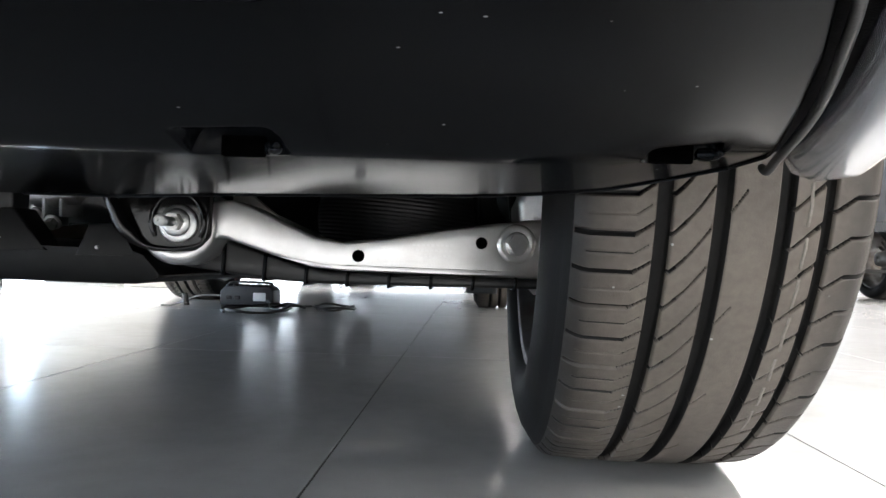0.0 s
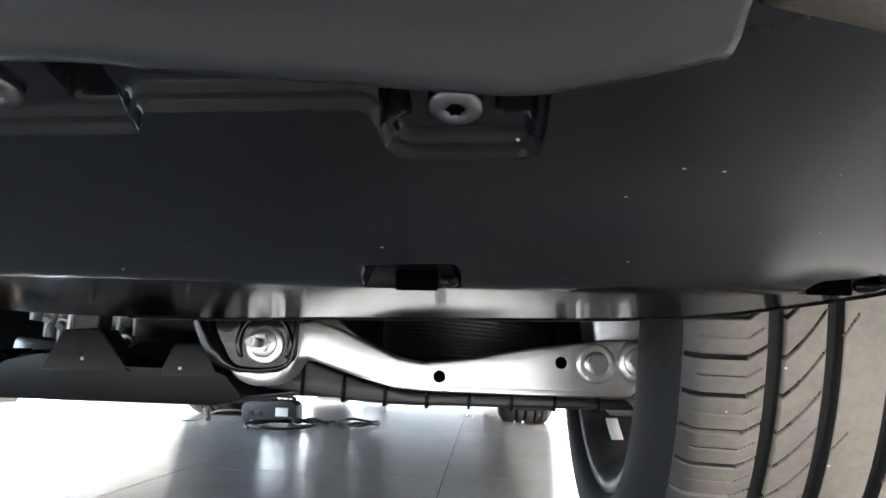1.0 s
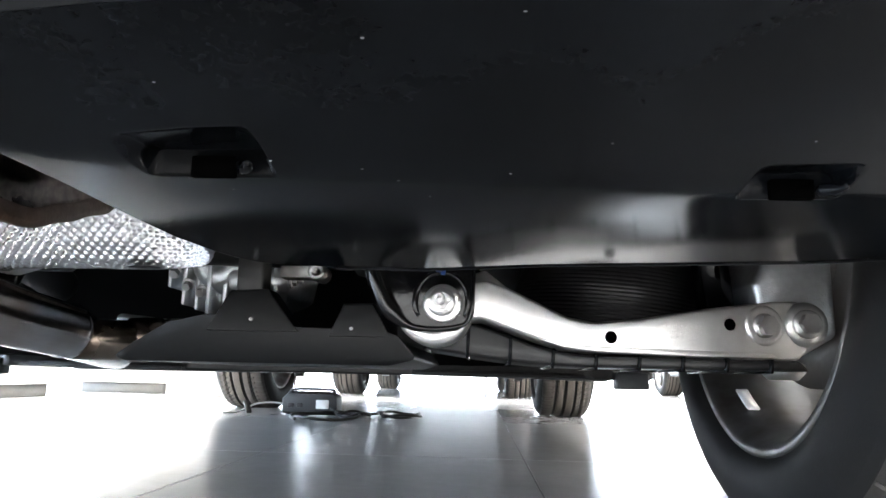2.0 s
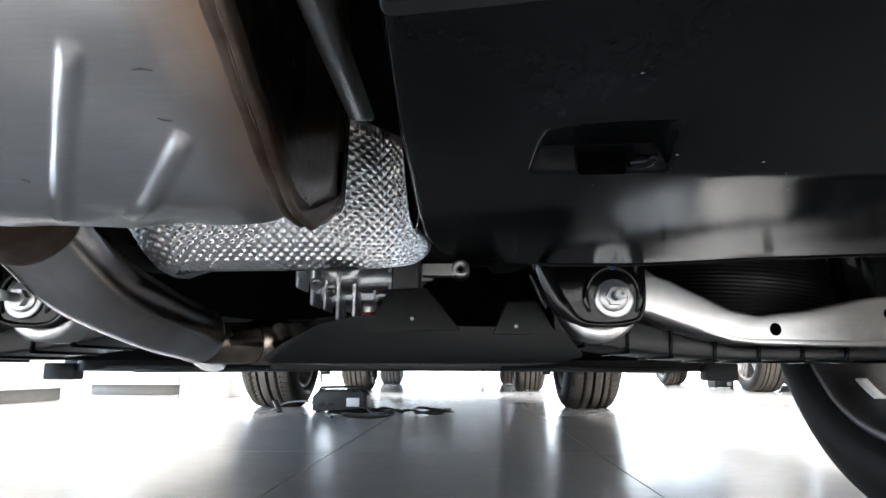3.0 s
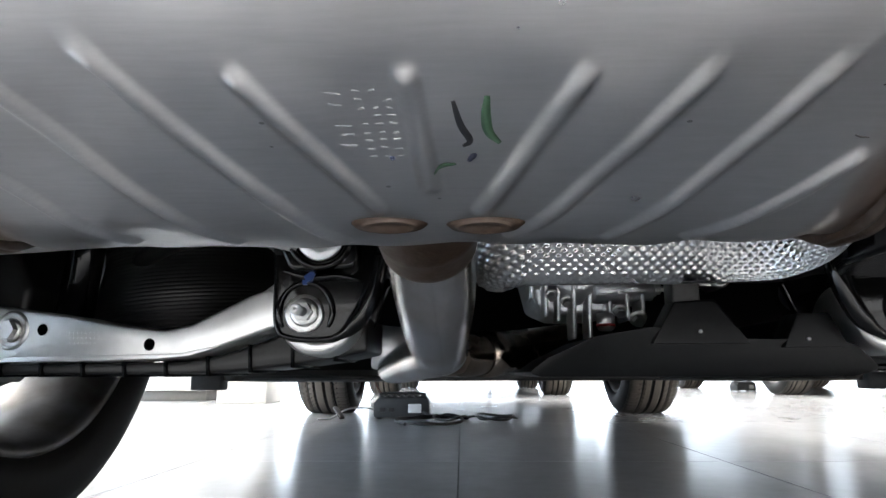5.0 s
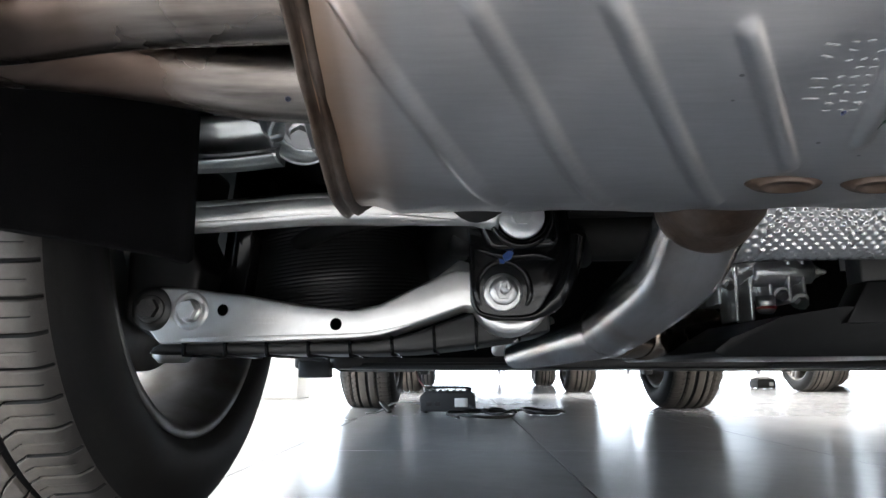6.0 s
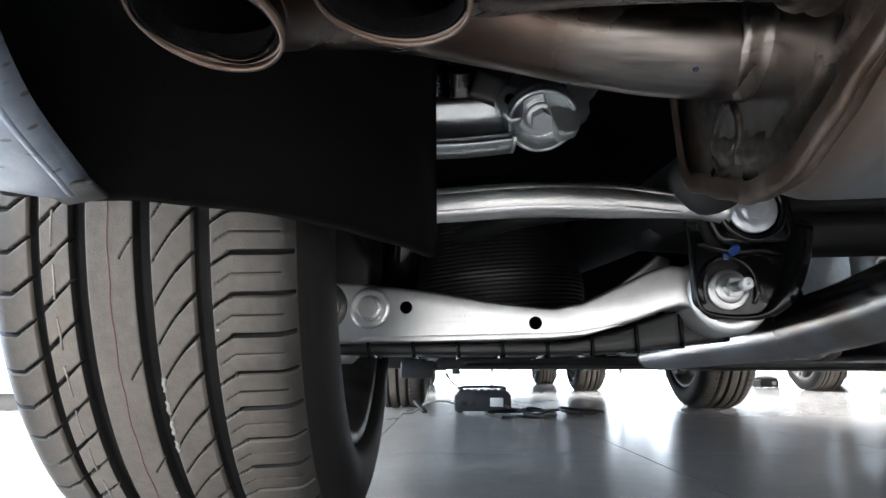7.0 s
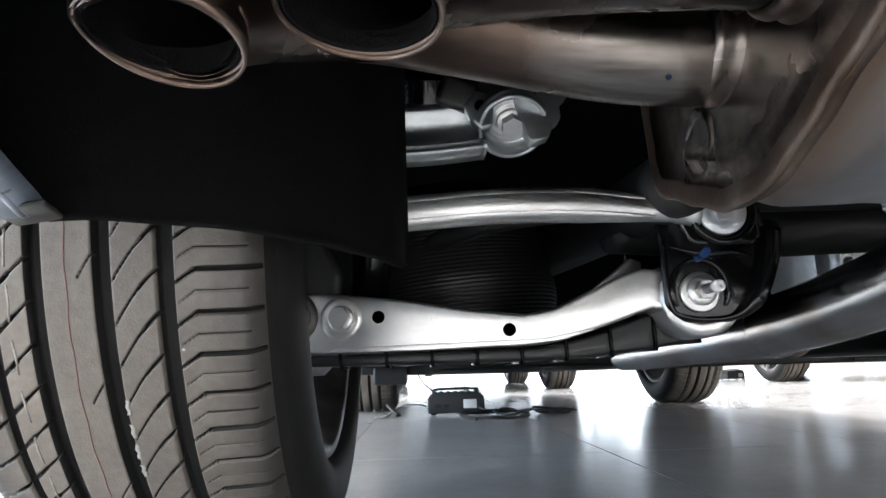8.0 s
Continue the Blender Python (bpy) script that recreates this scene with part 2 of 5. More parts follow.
def slab(name, outline, axis, lo, hi):
    """A plate: a closed outline in the two other axes, from lo to hi along axis."""
    bm = bmesh.new()
    def place(p, d):
        q = list(p)
        q.insert("xyz".index(axis), d)
        return q
    low = [bm.verts.new(place(p, lo)) for p in outline]
    high = [bm.verts.new(place(p, hi)) for p in outline]
    bm.faces.new(low)
    bm.faces.new(high[::-1])
    n = len(outline)
    for i in range(n):
        bm.faces.new((low[i], high[i], high[(i + 1) % n], low[(i + 1) % n]))
    bmesh.ops.recalc_face_normals(bm, faces=bm.faces)
    return bm


def block(x0, x1, y0, y1, z0, z1):
    return slab("block", [(x0, y0), (x1, y0), (x1, y1), (x0, y1)], "z", z0, z1)


def smooth_path(points, steps=8):
    """A Catmull-Rom curve through points."""
    p = [Vector(q) for q in points]
    p = [2 * p[0] - p[1]] + p + [2 * p[-1] - p[-2]]
    out = []
    for i in range(1, len(p) - 2):
        for k in range(steps):
            t = k / steps
            a, b, c, d = p[i - 1], p[i], p[i + 1], p[i + 2]
            out.append(0.5 * ((2 * b) + (c - a) * t + (2 * a - 5 * b + 4 * c - d) * t * t + (3 * b - a - 3 * c + d) * t ** 3))
    out.append(p[-2])
    return out


def tube(name, path, radius, sides=24, wall=0.0, squash=1.0):
    """A tube along a path; radius a number or one a point; wall: an open end with that thickness."""
    path = [Vector(q) for q in path]
    rad = [radius] * len(path) if isinstance(radius, (int, float)) else [float(r) for r in radius]
    rings, up = [], Vector((0, 0, 1))
    if abs((path[1] - path[0]).normalized().z) > 0.9:
        up = Vector((0, 1, 0))
    for i, p in enumerate(path):
        d = (path[min(i + 1, len(path) - 1)] - path[max(i - 1, 0)]).normalized()
        side = d.cross(up).normalized()
        top = side.cross(d)
        up = top
        rings.append((p, side, top, rad[i]))
    order = [(r, 0.0) for r in rings]
    if wall:
        order += [(r, wall) for r in reversed(rings)]
    verts, faces = [], []
    for (p, s, t, r), w in order:
        for k in range(sides):
            a = 2 * math.pi * k / sides
            verts.append(p + (r - w) * (math.cos(a) * s + squash * math.sin(a) * t))
    n = len(order)
    for i in range(n if wall else n - 1):
        j = (i + 1) % n
        for k in range(sides):
            k2 = (k + 1) % sides
            faces.append((i * sides + k, i * sides + k2, j * sides + k2, j * sides + k))
    if not wall:
        faces.append(tuple(range(sides))[::-1])
        faces.append(tuple((n - 1) * sides + k for k in range(sides)))
    return mesh_of(name, verts, faces)


def lathe(name, profile, axis="x", sides=64, closed=True):
    """profile: (along, radius) pairs turned about an axis."""
    verts, faces = [], []
    for al, r in profile:
        for k in range(sides):
            a = 2 * math.pi * k / sides
            c, s = r * math.cos(a), r * math.sin(a)
            verts.append((al, c, s) if axis == "x" else (c, al, s) if axis == "y" else (c, s, al))
    n = len(profile)
    for i in range(n if closed else n - 1):
        j = (i + 1) % n
        for k in range(sides):
            k2 = (k + 1) % sides
            faces.append((i * sides + k, i * sides + k2, j * sides + k2, j * sides + k))
    me = mesh_of(name, verts, faces)
    bm = bmesh.new()
    bm.from_mesh(me)
    bmesh.ops.recalc_face_normals(bm, faces=bm.faces)
    bm.to_mesh(me)
    bm.free()
    return me


def rounded(points, radius, n=6):
    """A closed outline with its corners rounded."""
    out, m = [], len(points)
    for i in range(m):
        p, a, b = Vector(points[i]), Vector(points[i - 1]), Vector(points[(i + 1) % m])
        r = radius[i] if isinstance(radius, (list, tuple)) else radius
        da, db = (a - p), (b - p)
        la, lb = da.length, db.length
        da.normalize(), db.normalize()
        half = da.angle(db) / 2
        cut = min(r / math.tan(half), la * 0.48, lb * 0.48)
        s, e = p + da * cut, p + db * cut
        for k in range(n + 1):
            t = k / n
            out.append(tuple(s.lerp(p, t).lerp(p.lerp(e, t), t)))
    return out


def joined(name, *pieces):
    """Several bmeshes or meshes as one mesh."""
    bm = bmesh.new()
    for q in pieces:
        if isinstance(q, bmesh.types.BMesh):
            tmp = bpy.data.meshes.new("tmp")
            q.to_mesh(tmp)
            q.free()
            bm.from_mesh(tmp)
            bpy.data.meshes.remove(tmp)
        else:
            bm.from_mesh(q)
    me = bpy.data.meshes.new(name)
    bm.to_mesh(me)
    bm.free()
    return me


def sstep(a, b, x):
    t = np.clip((x - a) / (b - a), 0, 1)
    return t * t * (3 - 2 * t)


def hexagon(r, turn=0.0):
    return [(r * math.cos(math.pi / 3 * k + turn), r * math.sin(math.pi / 3 * k + turn)) for k in range(6)]


def bolt_mesh(name, washer=0.022, head=0.012, stud=0.0, axis=(0, -1, 0), head_len=0.010):
    """A hex head on a round washer, with an optional threaded stud, pointing along axis."""
    pieces = [lathe("w", [(0, 0.001), (0, washer), (0.002, washer), (0.0035, washer * 0.93), (0.0035, 0.001)], "z", 32),
              slab("h", hexagon(head), "z", 0.003, 0.003 + head_len)]
    if stud:
        prof = [(0.003 + head_len, 0.001)]
        for k in range(int(stud / 0.002)):
            z = 0.003 + head_len + k * 0.002
            prof += [(z, head * 0.52), (z + 0.001, head * 0.46)]
        prof += [(0.003 + head_len + stud, head * 0.4), (0.003 + head_len + stud + 0.002, 0.001)]
        pieces.append(lathe("s", prof, "z", 16))
    me = joined(name, *pieces)
    me.transform(Vector((0, 0, 1)).rotation_difference(Vector(axis)).to_matrix().to_4x4())
    return me


# ---------------------------------------------------------------- room
X0, X1, Y0, Y1, H = -9.0, 10.0, -7.0, 15.0, 4.2


def structure(name, me, material, label, category):
    return tagged(part(name, me, material), label, category, kind="structure")


floor = structure("floor", block(X0 - 0.3, X1 + 0.3, Y0 - 0.3, Y1 + 0.3, -0.15, -0.0018), M_GROUT, "large grey polished floor tiles with thin dark joints", "floor")
structure("ceiling", block(X0 - 0.3, X1 + 0.3, Y0 - 0.3, Y1 + 0.3, H, H + 0.2), M_CEIL, "plain white showroom ceiling above the cars", "ceiling")


def glazed_wall(name, along, lo, hi, at, out, sill=0.12, head=3.6, bays=6):
    """A wall with a band of glazing: kerb, lintel, piers; the opening goes through."""
    t0, t1 = (at, at + 0.25 * out) if out > 0 else (at + 0.25 * out, at)
    def put(a, b, z0, z1):
        return block(a, b, t0, t1, z0, z1) if along == "x" else block(t0, t1, a, b, z0, z1)
    pieces = [put(lo, hi, 0, sill), put(lo, hi, head, H), put(lo, lo + 0.5, sill, head), put(hi - 0.5, hi, sill, head)]
    wall = structure(name, joined(name, *pieces), M_WALL, "light plastered showroom wall with a wide glazed front", "wall")
    for i in range(1, bays):
        c = lo + 0.5 + (hi - lo - 1.0) * i / bays
        m0, m1 = (t0 + 0.08, t1 - 0.08)
        bm = block(c - 0.035, c + 0.035, m0, m1, sill, head) if along == "x" else block(m0, m1, c - 0.035, c + 0.035, sill, head)
        part("mullion", bm, M_FRAME, wall)
    return wall


glazed_wall("wall_front", "x", X0, X1, Y1, 1)
glazed_wall("wall_left", "y", Y0, Y1, X0, -1)
glazed_wall("wall_right", "y", Y0, Y1, X1, 1)
glazed_wall("wall_rear", "x", X0, X1, Y0, -1)


def backdrop(name, along, lo, hi, at, strength, color=(1.0, 1.0, 1.0)):
    if along == "x":
        bm = block(lo, hi, at, at + 0.05, -0.2, H + 1.0)
    else:
        bm = block(at, at + 0.05, lo, hi, -0.2, H + 1.0)
    return tagged(part(name, bm, glow(name, color, strength)), "bright overcast daylight outside the glazing", "backdrop", kind="structure")


backdrop("backdrop_front", "x", X0 - 1, X1 + 1, Y1 + 1.2, GLOW["front"], (0.85, 0.958, 1.08))
backdrop("backdrop_left", "y", Y0 - 1, Y1 + 1, X0 - 1.2, GLOW["left"], (0.76, 0.95, 1.17))
backdrop("backdrop_right", "y", Y0 - 1, Y1 + 1, X1 + 1.2, GLOW["right"], (1.12, 0.96, 0.80))
backdrop("backdrop_rear", "x", X0 - 1, X1 + 1, Y0 - 1.2, GLOW["rear"], (0.95, 0.965, 0.98))

# ceiling panels with real lamps under them
panel_mesh = None
for px in (-5.5, -1.8, 1.9, 5.6):
    for py in (-4.5, -1.5, 3.0, 7.5, 12.0):
        if panel_mesh is None:
            bm = block(-0.6, 0.6, -0.3, 0.3, -0.03, 0.0)
            panel_mesh = bpy.data.meshes.new("panel")
            bm.to_mesh(panel_mesh)
            bm.free()
            panel_mesh.materials.append(glow("panel_light", (1.0, 0.93, 0.84), 3.0))
        root = new("ceiling_light", panel_mesh)
        root.location = (px, py, H)
        tagged(root, "flat rectangular white ceiling light panel", "ceiling light", "ceiling lights")
        lamp = bpy.data.lights.new("panel_lamp", "AREA")
        lamp.shape, lamp.size, lamp.size_y, lamp.energy, lamp.color = "RECTANGLE", 1.2, 0.6, CEILING_LAMPS, (1.0, 0.95, 0.89)
        lob = new("panel_lamp", lamp)
        lob.location = (px, py, H - 0.05)

# ---------------------------------------------------------------- the car
AX = 2.67        # wheelbase
car = tagged(new("car"), "silver SUV seen from below its rear bumper, parked on the tiles", "car")

# ---- tyres and rims
R = 0.362


def tread_cut(w, s):
    """Depth of the tread pattern in metres at w across (outer side negative) and s along."""
    mm, p = w * 1000, 31.0
    d = np.zeros_like(mm)
    edge = 0.7
    def groove(a, b, depth):
        return depth * sstep(a - edge, a + edge, mm) * (1 - sstep(b - edge, b + edge, mm))
    for a, b, q in ((-76.5, -69, 9.0), (-46, -35, 10.0), (0, 11.5, 10.0), (42, 53.5, 10.0)):
        d = np.maximum(d, groove(a, b, q))
    sm = s * 1000
    def cut(center, width, depth, lo, hi, pitch=p, shift=0.0):
        off = np.abs((sm - center - shift + pitch / 2) % pitch - pitch / 2)
        return depth * (1 - sstep(width * 0.5, width * 0.5 + 1.0, off)) * (mm > lo) * (mm < hi)
    kink = np.clip(mm + 92, 0, 15) * 0.75
    d = np.maximum(d, cut(kink, 1.8, 6.0, -128, -76))
    d = np.maximum(d, cut((mm + 57) * 0.95, np.where(mm < -57, 2.6, 0.9), 6.5, -69, -46))
    d = np.maximum(d, cut((mm - 42) * 0.9 + (mm - 42) ** 2 * -0.014, np.where(mm > 30, 1.9, 0.4), 6.0, 13, 42))
    d = np.maximum(d, cut((mm + 8) * 1.6, 0.5, 3.0, -11, 0, pitch=93))
    kin = -np.clip(68 - mm, 0, 15) * 0.7
    d = np.maximum(d, cut(kin, np.where(mm > 66, 2.1, 0.9), 6.0, 53, 112))
    d = np.maximum(d, cut(kin, 0.1, 1.6, 57, 104, shift=15.5))
    return d / 1000


def tyre_mesh(name, half=0.1325, fine=True, dense=0.0):
    if fine:
        tread = np.concatenate([np.linspace(-0.120, 0.120, 250)])
    else:
        tread = np.linspace(-0.120, 0.120, 60)
    def crown(w):
        a = np.abs(w)
        return R - 0.0040 * (a / 0.1) ** 2 - 0.020 * np.clip((a - 0.098) / 0.022, 0, None) ** 2
    side = [(0.1245, 0.330), (0.129, 0.318), (0.132, 0.305), (0.1325, 0.293), (0.131, 0.280), (0.127, 0.270), (0.121, 0.263), (0.116, 0.259), (0.112, 0.250)]
    k = half / 0.1325
    W = np.concatenate([[-q[0] for q in reversed(side)], tread, [q[0] for q in side]]) * k
    base = np.concatenate([[q[1] for q in reversed(side)], crown(tread), [q[1] for q in side]])
    if fine:
        th = np.concatenate([np.linspace(dense, dense + 1.75, 640, endpoint=False), np.linspace(dense + 1.75, dense + 2 * np.pi, 400, endpoint=False)])
    else:
        th = np.linspace(0, 2 * np.pi, 438, endpoint=False)
    lo, hi = len(side), len(side) + len(tread)
    def fn(T, J):
        j = J.astype(int)
        w, r = W[j], base[j]
        on = (j >= lo) & (j < hi)
        per = 2 * np.pi * R
        s = T / (2 * np.pi) * round(per / 0.031) * 0.031
        r = r - tread_cut(w / k, s) * on
        ribs = 0.0006 * (np.abs(r - 0.31) < 0.004) * (~on)
        return w + np.sign(w) * ribs, -r * np.cos(T), np.maximum(r * np.sin(T), -(R - 0.004))
    me = surface(name, fn, th, np.arange(len(W)), wrap_u=True)
    # dusty worn contact faces against black rubber in the grooves and on the walls
    me.materials.append(M_TYRE)
    me.materials.append(M_TREAD)
    mid = (W[:-1] + W[1:]) / 2 / k
    ss = (th + np.diff(np.append(th, th[0] + 2 * np.pi)) / 2) / (2 * np.pi) * round(2 * np.pi * R / 0.031) * 0.031
    A, B = np.meshgrid(ss, mid, indexing="ij")
    worn = (tread_cut(B, A) < 0.0012) & (np.abs(B) < 0.113)
    me.polygons.foreach_set("material_index", worn.astype(np.int32).ravel())
    return me


def rim_mesh(name):
    prof = [(0.116, 0.262), (0.119, 0.258), (0.117, 0.247), (0.105, 0.241), (0.095, 0.236), (0.06, 0.226), (-0.02, 0.222), (-0.05, 0.236), (-0.10, 0.240),
            (-0.116, 0.252), (-0.119, 0.260), (-0.114, 0.264), (-0.098, 0.250), (-0.05, 0.246), (-0.02, 0.232), (0.06, 0.236), (0.095, 0.246)]
    barrel = lathe("barrel", prof, "x", 96)
    pieces = [barrel, lathe("centre", [(-0.10, 0.001), (-0.10, 0.06), (-0.07, 0.075), (-0.05, 0.075), (-0.05, 0.001)], "x", 40)]
    for i in range(5):
        for off in (-0.13, 0.13):
            a = 2 * math.pi * i / 5 + off
            c, s = math.cos(a), math.sin(a)
            bm = bmesh.new()
            wide = [0.016, 0.013, 0.018]
            rings = []
            for rr, ww, x in ((0.05, wide[0], -0.085), (0.14, wide[1], -0.092), (0.238, wide[2], -0.098)):
                rings.append([bm.verts.new((x + dx, rr * c - q * s, rr * s + q * c)) for dx, q in ((-0.012, -ww), (-0.012, ww), (0.022, ww * 0.7), (0.022, -ww * 0.7))])
            for a0, a1 in zip(rings, rings[1:]):
                for q in range(4):
                    bm.faces.new((a0[q], a0[(q + 1) % 4], a1[(q + 1) % 4], a1[q]))
            bmesh.ops.recalc_face_normals(bm, faces=bm.faces)
            pieces.append(bm)
    me = joined(name, *pieces)
    me.shade_smooth()
    return me


TYRE_L, TYRE_R, TYRE_PLAIN, RIM = tyre_mesh("tyre", dense=-1.62), tyre_mesh("tyre", dense=math.pi - 0.13), tyre_mesh("tyre_plain", 0.1345, False), rim_mesh("rim")
RIM.materials.append(M_RIM)
HUB = lathe("wheel", [(-0.05, 0.001), (-0.05, 0.075), (0.0, 0.08), (0.02, 0.07), (0.06, 0.06), (0.06, 0.001)], "x", 40)
DISC = joined("brake_disc", lathe("a", [(0.02, 0.08), (0.02, 0.178), (0.028, 0.178), (0.028, 0.08)], "x", 64), lathe("b", [(0.034, 0.08), (0.034, 0.178), (0.042, 0.178), (0.042, 0.08)], "x", 64))
HUB.materials.append(M_DISC), DISC.materials.append(M_DISC)


def wheel(parent, x, y, turn, plain=False, disc=True):
    hub = part("wheel", HUB, M_DISC, parent, at=pose(x, y, R - 0.004, 0, 0, turn))
    part("tyre", TYRE_PLAIN if plain else TYRE_L if turn == 0 else TYRE_R, M_TYRE, hub, "black tyre with worn circumferential tread grooves")
    part("rim", RIM, M_RIM, hub, "dark grey alloy rim")
    if disc:
        part("brake_disc", DISC, M_DISC, hub)
    return hub


# local x of a wheel points to the car's middle on its inner side
WX = 0.800
wheel_l = wheel(car, -WX, 0, 0)
wheel_r = wheel(car, WX, 0, 180)
wheel(car, -0.812, AX, 0, True)
wheel(car, 0.758, AX, 180, True)

# ---- rear undertray: a moulded black panel under the right half of the bumper
RECESS = rounded([(0.04, -0.80), (0.04, -0.6735), (0.4205, -0.6735), (0.4270, -0.6845), (0.4945, -0.6830), (0.4985, -0.6550), (0.5485, -0.6545), (0.5490, -0.80)],
                 [0.003, 0.003, 0.0035, 0.004, 0.006, 0.012, 0.011, 0.003], 6)


def inside(x, y):
    """Distance from the rim of the rear recess, positive within it."""
    best, odd = np.full(np.shape(x), 1e9), np.zeros(np.shape(x), bool)
    for (ax, ay), (bx, by) in zip(RECESS, RECESS[1:] + RECESS[:1]):
        dx, dy = bx - ax, by - ay
        t = np.clip(((x - ax) * dx + (y - ay) * dy) / max(dx * dx + dy * dy, 1e-12), 0, 1)
        best = np.minimum(best, np.hypot(x - ax - t * dx, y - ay - t * dy))
        if abs(dy) > 1e-9:
            odd ^= ((ay > y) != (by > y)) & (x < ax + (y - ay) / dy * dx)
    return np.where(odd, best, -best)


RIDGE_Y, RIDGE_X = [-0.76, -0.60, -0.56, -0.485, -0.411, -0.36, -0.335, -0.31, -0.29], [0.136, 0.136, 0.1355, 0.1335, 0.1330, 0.1390, 0.147, 0.162, 0.22]


def tray_height(x, y):
    crease = np.interp(x, [0.13, 0.22, 0.36, 0.50, 0.70, 0.76], [-0.605, -0.566, -0.550, -0.537, -0.526, -0.523])
    slope = 0.2755 + 0.235 * (crease - y)
    z = 0.2750 + np.logaddexp(0, (slope - 0.2757) / 0.0007) * 0.0007              # crease
    # recess along the rear rim: two rounded steps up, and pockets beside the screw pads
    d = inside(x, y)
    z = z + 0.0036 * sstep(0.0, 0.0034, d) + 0.0036 * sstep(0.0036, 0.0070, d)
    for x0, x1, y1 in ((0.4035, 0.4185, -0.6805), (0.5335, 0.5445, -0.6690), (0.4990, 0.5060, -0.6690)):
        z = z + 0.013 * sstep(x0, x0 + 0.003, x) * (1 - sstep(x1 - 0.003, x1, x)) * (1 - sstep(y1 - 0.004, y1, y)) * (d > 0)
    z = z + 0.5 * np.clip(x - 0.63, 0, None) ** 2
    # clip pockets
    for x0, x1, y0, y1 in ((0.186, 0.249, -0.606, -0.564), (0.470, 0.520, -0.568, -0.533), (0.690, 0.730, -0.543, -0.519)):
        inn = sstep(x0, x0 + 0.008, x) * (1 - sstep(x1 - 0.008, x1, x)) * sstep(y0, y0 + 0.006, y) * (1 - sstep(y1 - 0.002, y1, y))
        z = z + 0.013 * inn * np.clip((y - y0) / (y1 - y0), 0, 1)
    # slight unevenness of the moulding
    return z + 0.00035 * np.sin(x * 31 + y * 17) * np.cos(y * 23)


def tray_map(U, V):
    # U across 0..1, V along 0..1, stretched to the panel's outline; U below 0 is the side wall by the silencer
    y = -0.745 + V * 0.455
    left = np.interp(y, RIDGE_Y, RIDGE_X)
    right = np.interp(y, [-0.745, -0.72, -0.70, -0.652, -0.616, -0.568, -0.505, -0.47, -0.40, -0.352, -0.318, -0.29], [0.56, 0.62, 0.66, 0.716, 0.730, 0.744, 0.758, 0.752, 0.70, 0.60, 0.40, 0.30])
    x = left + np.clip(U, 0, 1) * (right - left)
    z = tray_height(x, y)
    up, fillet = np.clip(-U, 0, 1), 0.0055
    turn = np.clip(up / 0.3, 0, 1) * 1.35
    rim = np.maximum(np.interp(y, [-0.745, -0.668, -0.623, -0.547, -0.397, -0.376, -0.368], [0.322, 0.3140, 0.3168, 0.3248, 0.3405, 0.3425, 0.280]), z + 0.007)
    wall = np.clip((up - 0.3) / 0.7, 0, 1)
    corner = z + fillet * (1 - math.cos(1.35))
    side_x = x - fillet * np.sin(turn) - 0.004 * wall + 0.0022 * sstep(0.80, 0.84, wall) * (wall < 0.999)
    side_z = np.where(wall > 0, corner + (rim - corner) * wall, z + fillet * (1 - np.cos(turn)))
    return np.where(U < 0, side_x, x), y, np.where(U < 0, side_z, z)


tray = thick(part("undertray", surface("undertray", tray_map, np.concatenate([-np.linspace(1, 0.02, 40), np.linspace(0, 1, 760)]), np.concatenate([np.linspace(0, 0.25, 200), np.linspace(0.254, 1, 200)])), M_PLASTIC, car, "moulded glossy black plastic undertray with clip slots"), 0.0014, -1.0)
tray.modifiers[0].use_rim_only = True
tray.modifiers[0].offset = 1.0
for hx, hy in ((0.2190, -0.5660), (0.4968, -0.5355), (0.705, -0.5215)):
    hz = 0.2752 + 0.5 * max(0.0, hx - 0.63) ** 2
    bevelled(part("clip_slot", block(-0.0105, 0.0105, 0.0, 0.004, -0.0004, 0.0095), M_VOID, tray, "black rectangular clip slot", at=pose(hx, hy - 0.0025, hz)), 0.0004, 1)
    part("clip_edge", tube("clip_edge", smooth_path([(hx + 0.0115, hy - 0.001, hz + 0.004), (hx + 0.0145, hy - 0.003, hz + 0.004), (hx + 0.0185, hy - 0.008, hz + 0.003), (hx + 0.020, hy - 0.014, hz + 0.003)], 5), list(np.interp(np.linspace(0, 1, 16), [0, 0.2, 0.5, 1], [0.0015, 0.0034, 0.0036, 0.0015])), 12), M_PLASTIC, tray)
for sx, sy in ((0.3815, -0.6880), (0.5205, -0.6750)):
    sz = float(tray_height(np.array([sx]), np.array([sy]))[0]) - 0.0012
    me = joined("screw", lathe("a", [(0.004, 0.001), (0.004, 0.0082), (0, 0.0086), (-0.0004, 0.0086), (-0.0011, 0.0074), (-0.0015, 0.0054), (-0.0015, 0.0036), (-0.0004, 0.0030), (-0.0004, 0.001)], "z", 32))
    part("screw", me, M_SCREW, tray, "domed dull zinc screw head with a star recess", at=pose(sx, sy, sz + 0.0005, -14, 0, 0))
    part("star_recess", slab("star", [(r * math.cos(k * math.pi / 6), r * math.sin(k * math.pi / 6)) for k, r in enumerate([0.0030, 0.0022] * 6)], "z", -0.0012, -0.0003), M_VOID, tray, "dark star recess", at=pose(sx, sy, sz + 0.0005, -14, 0, 0))

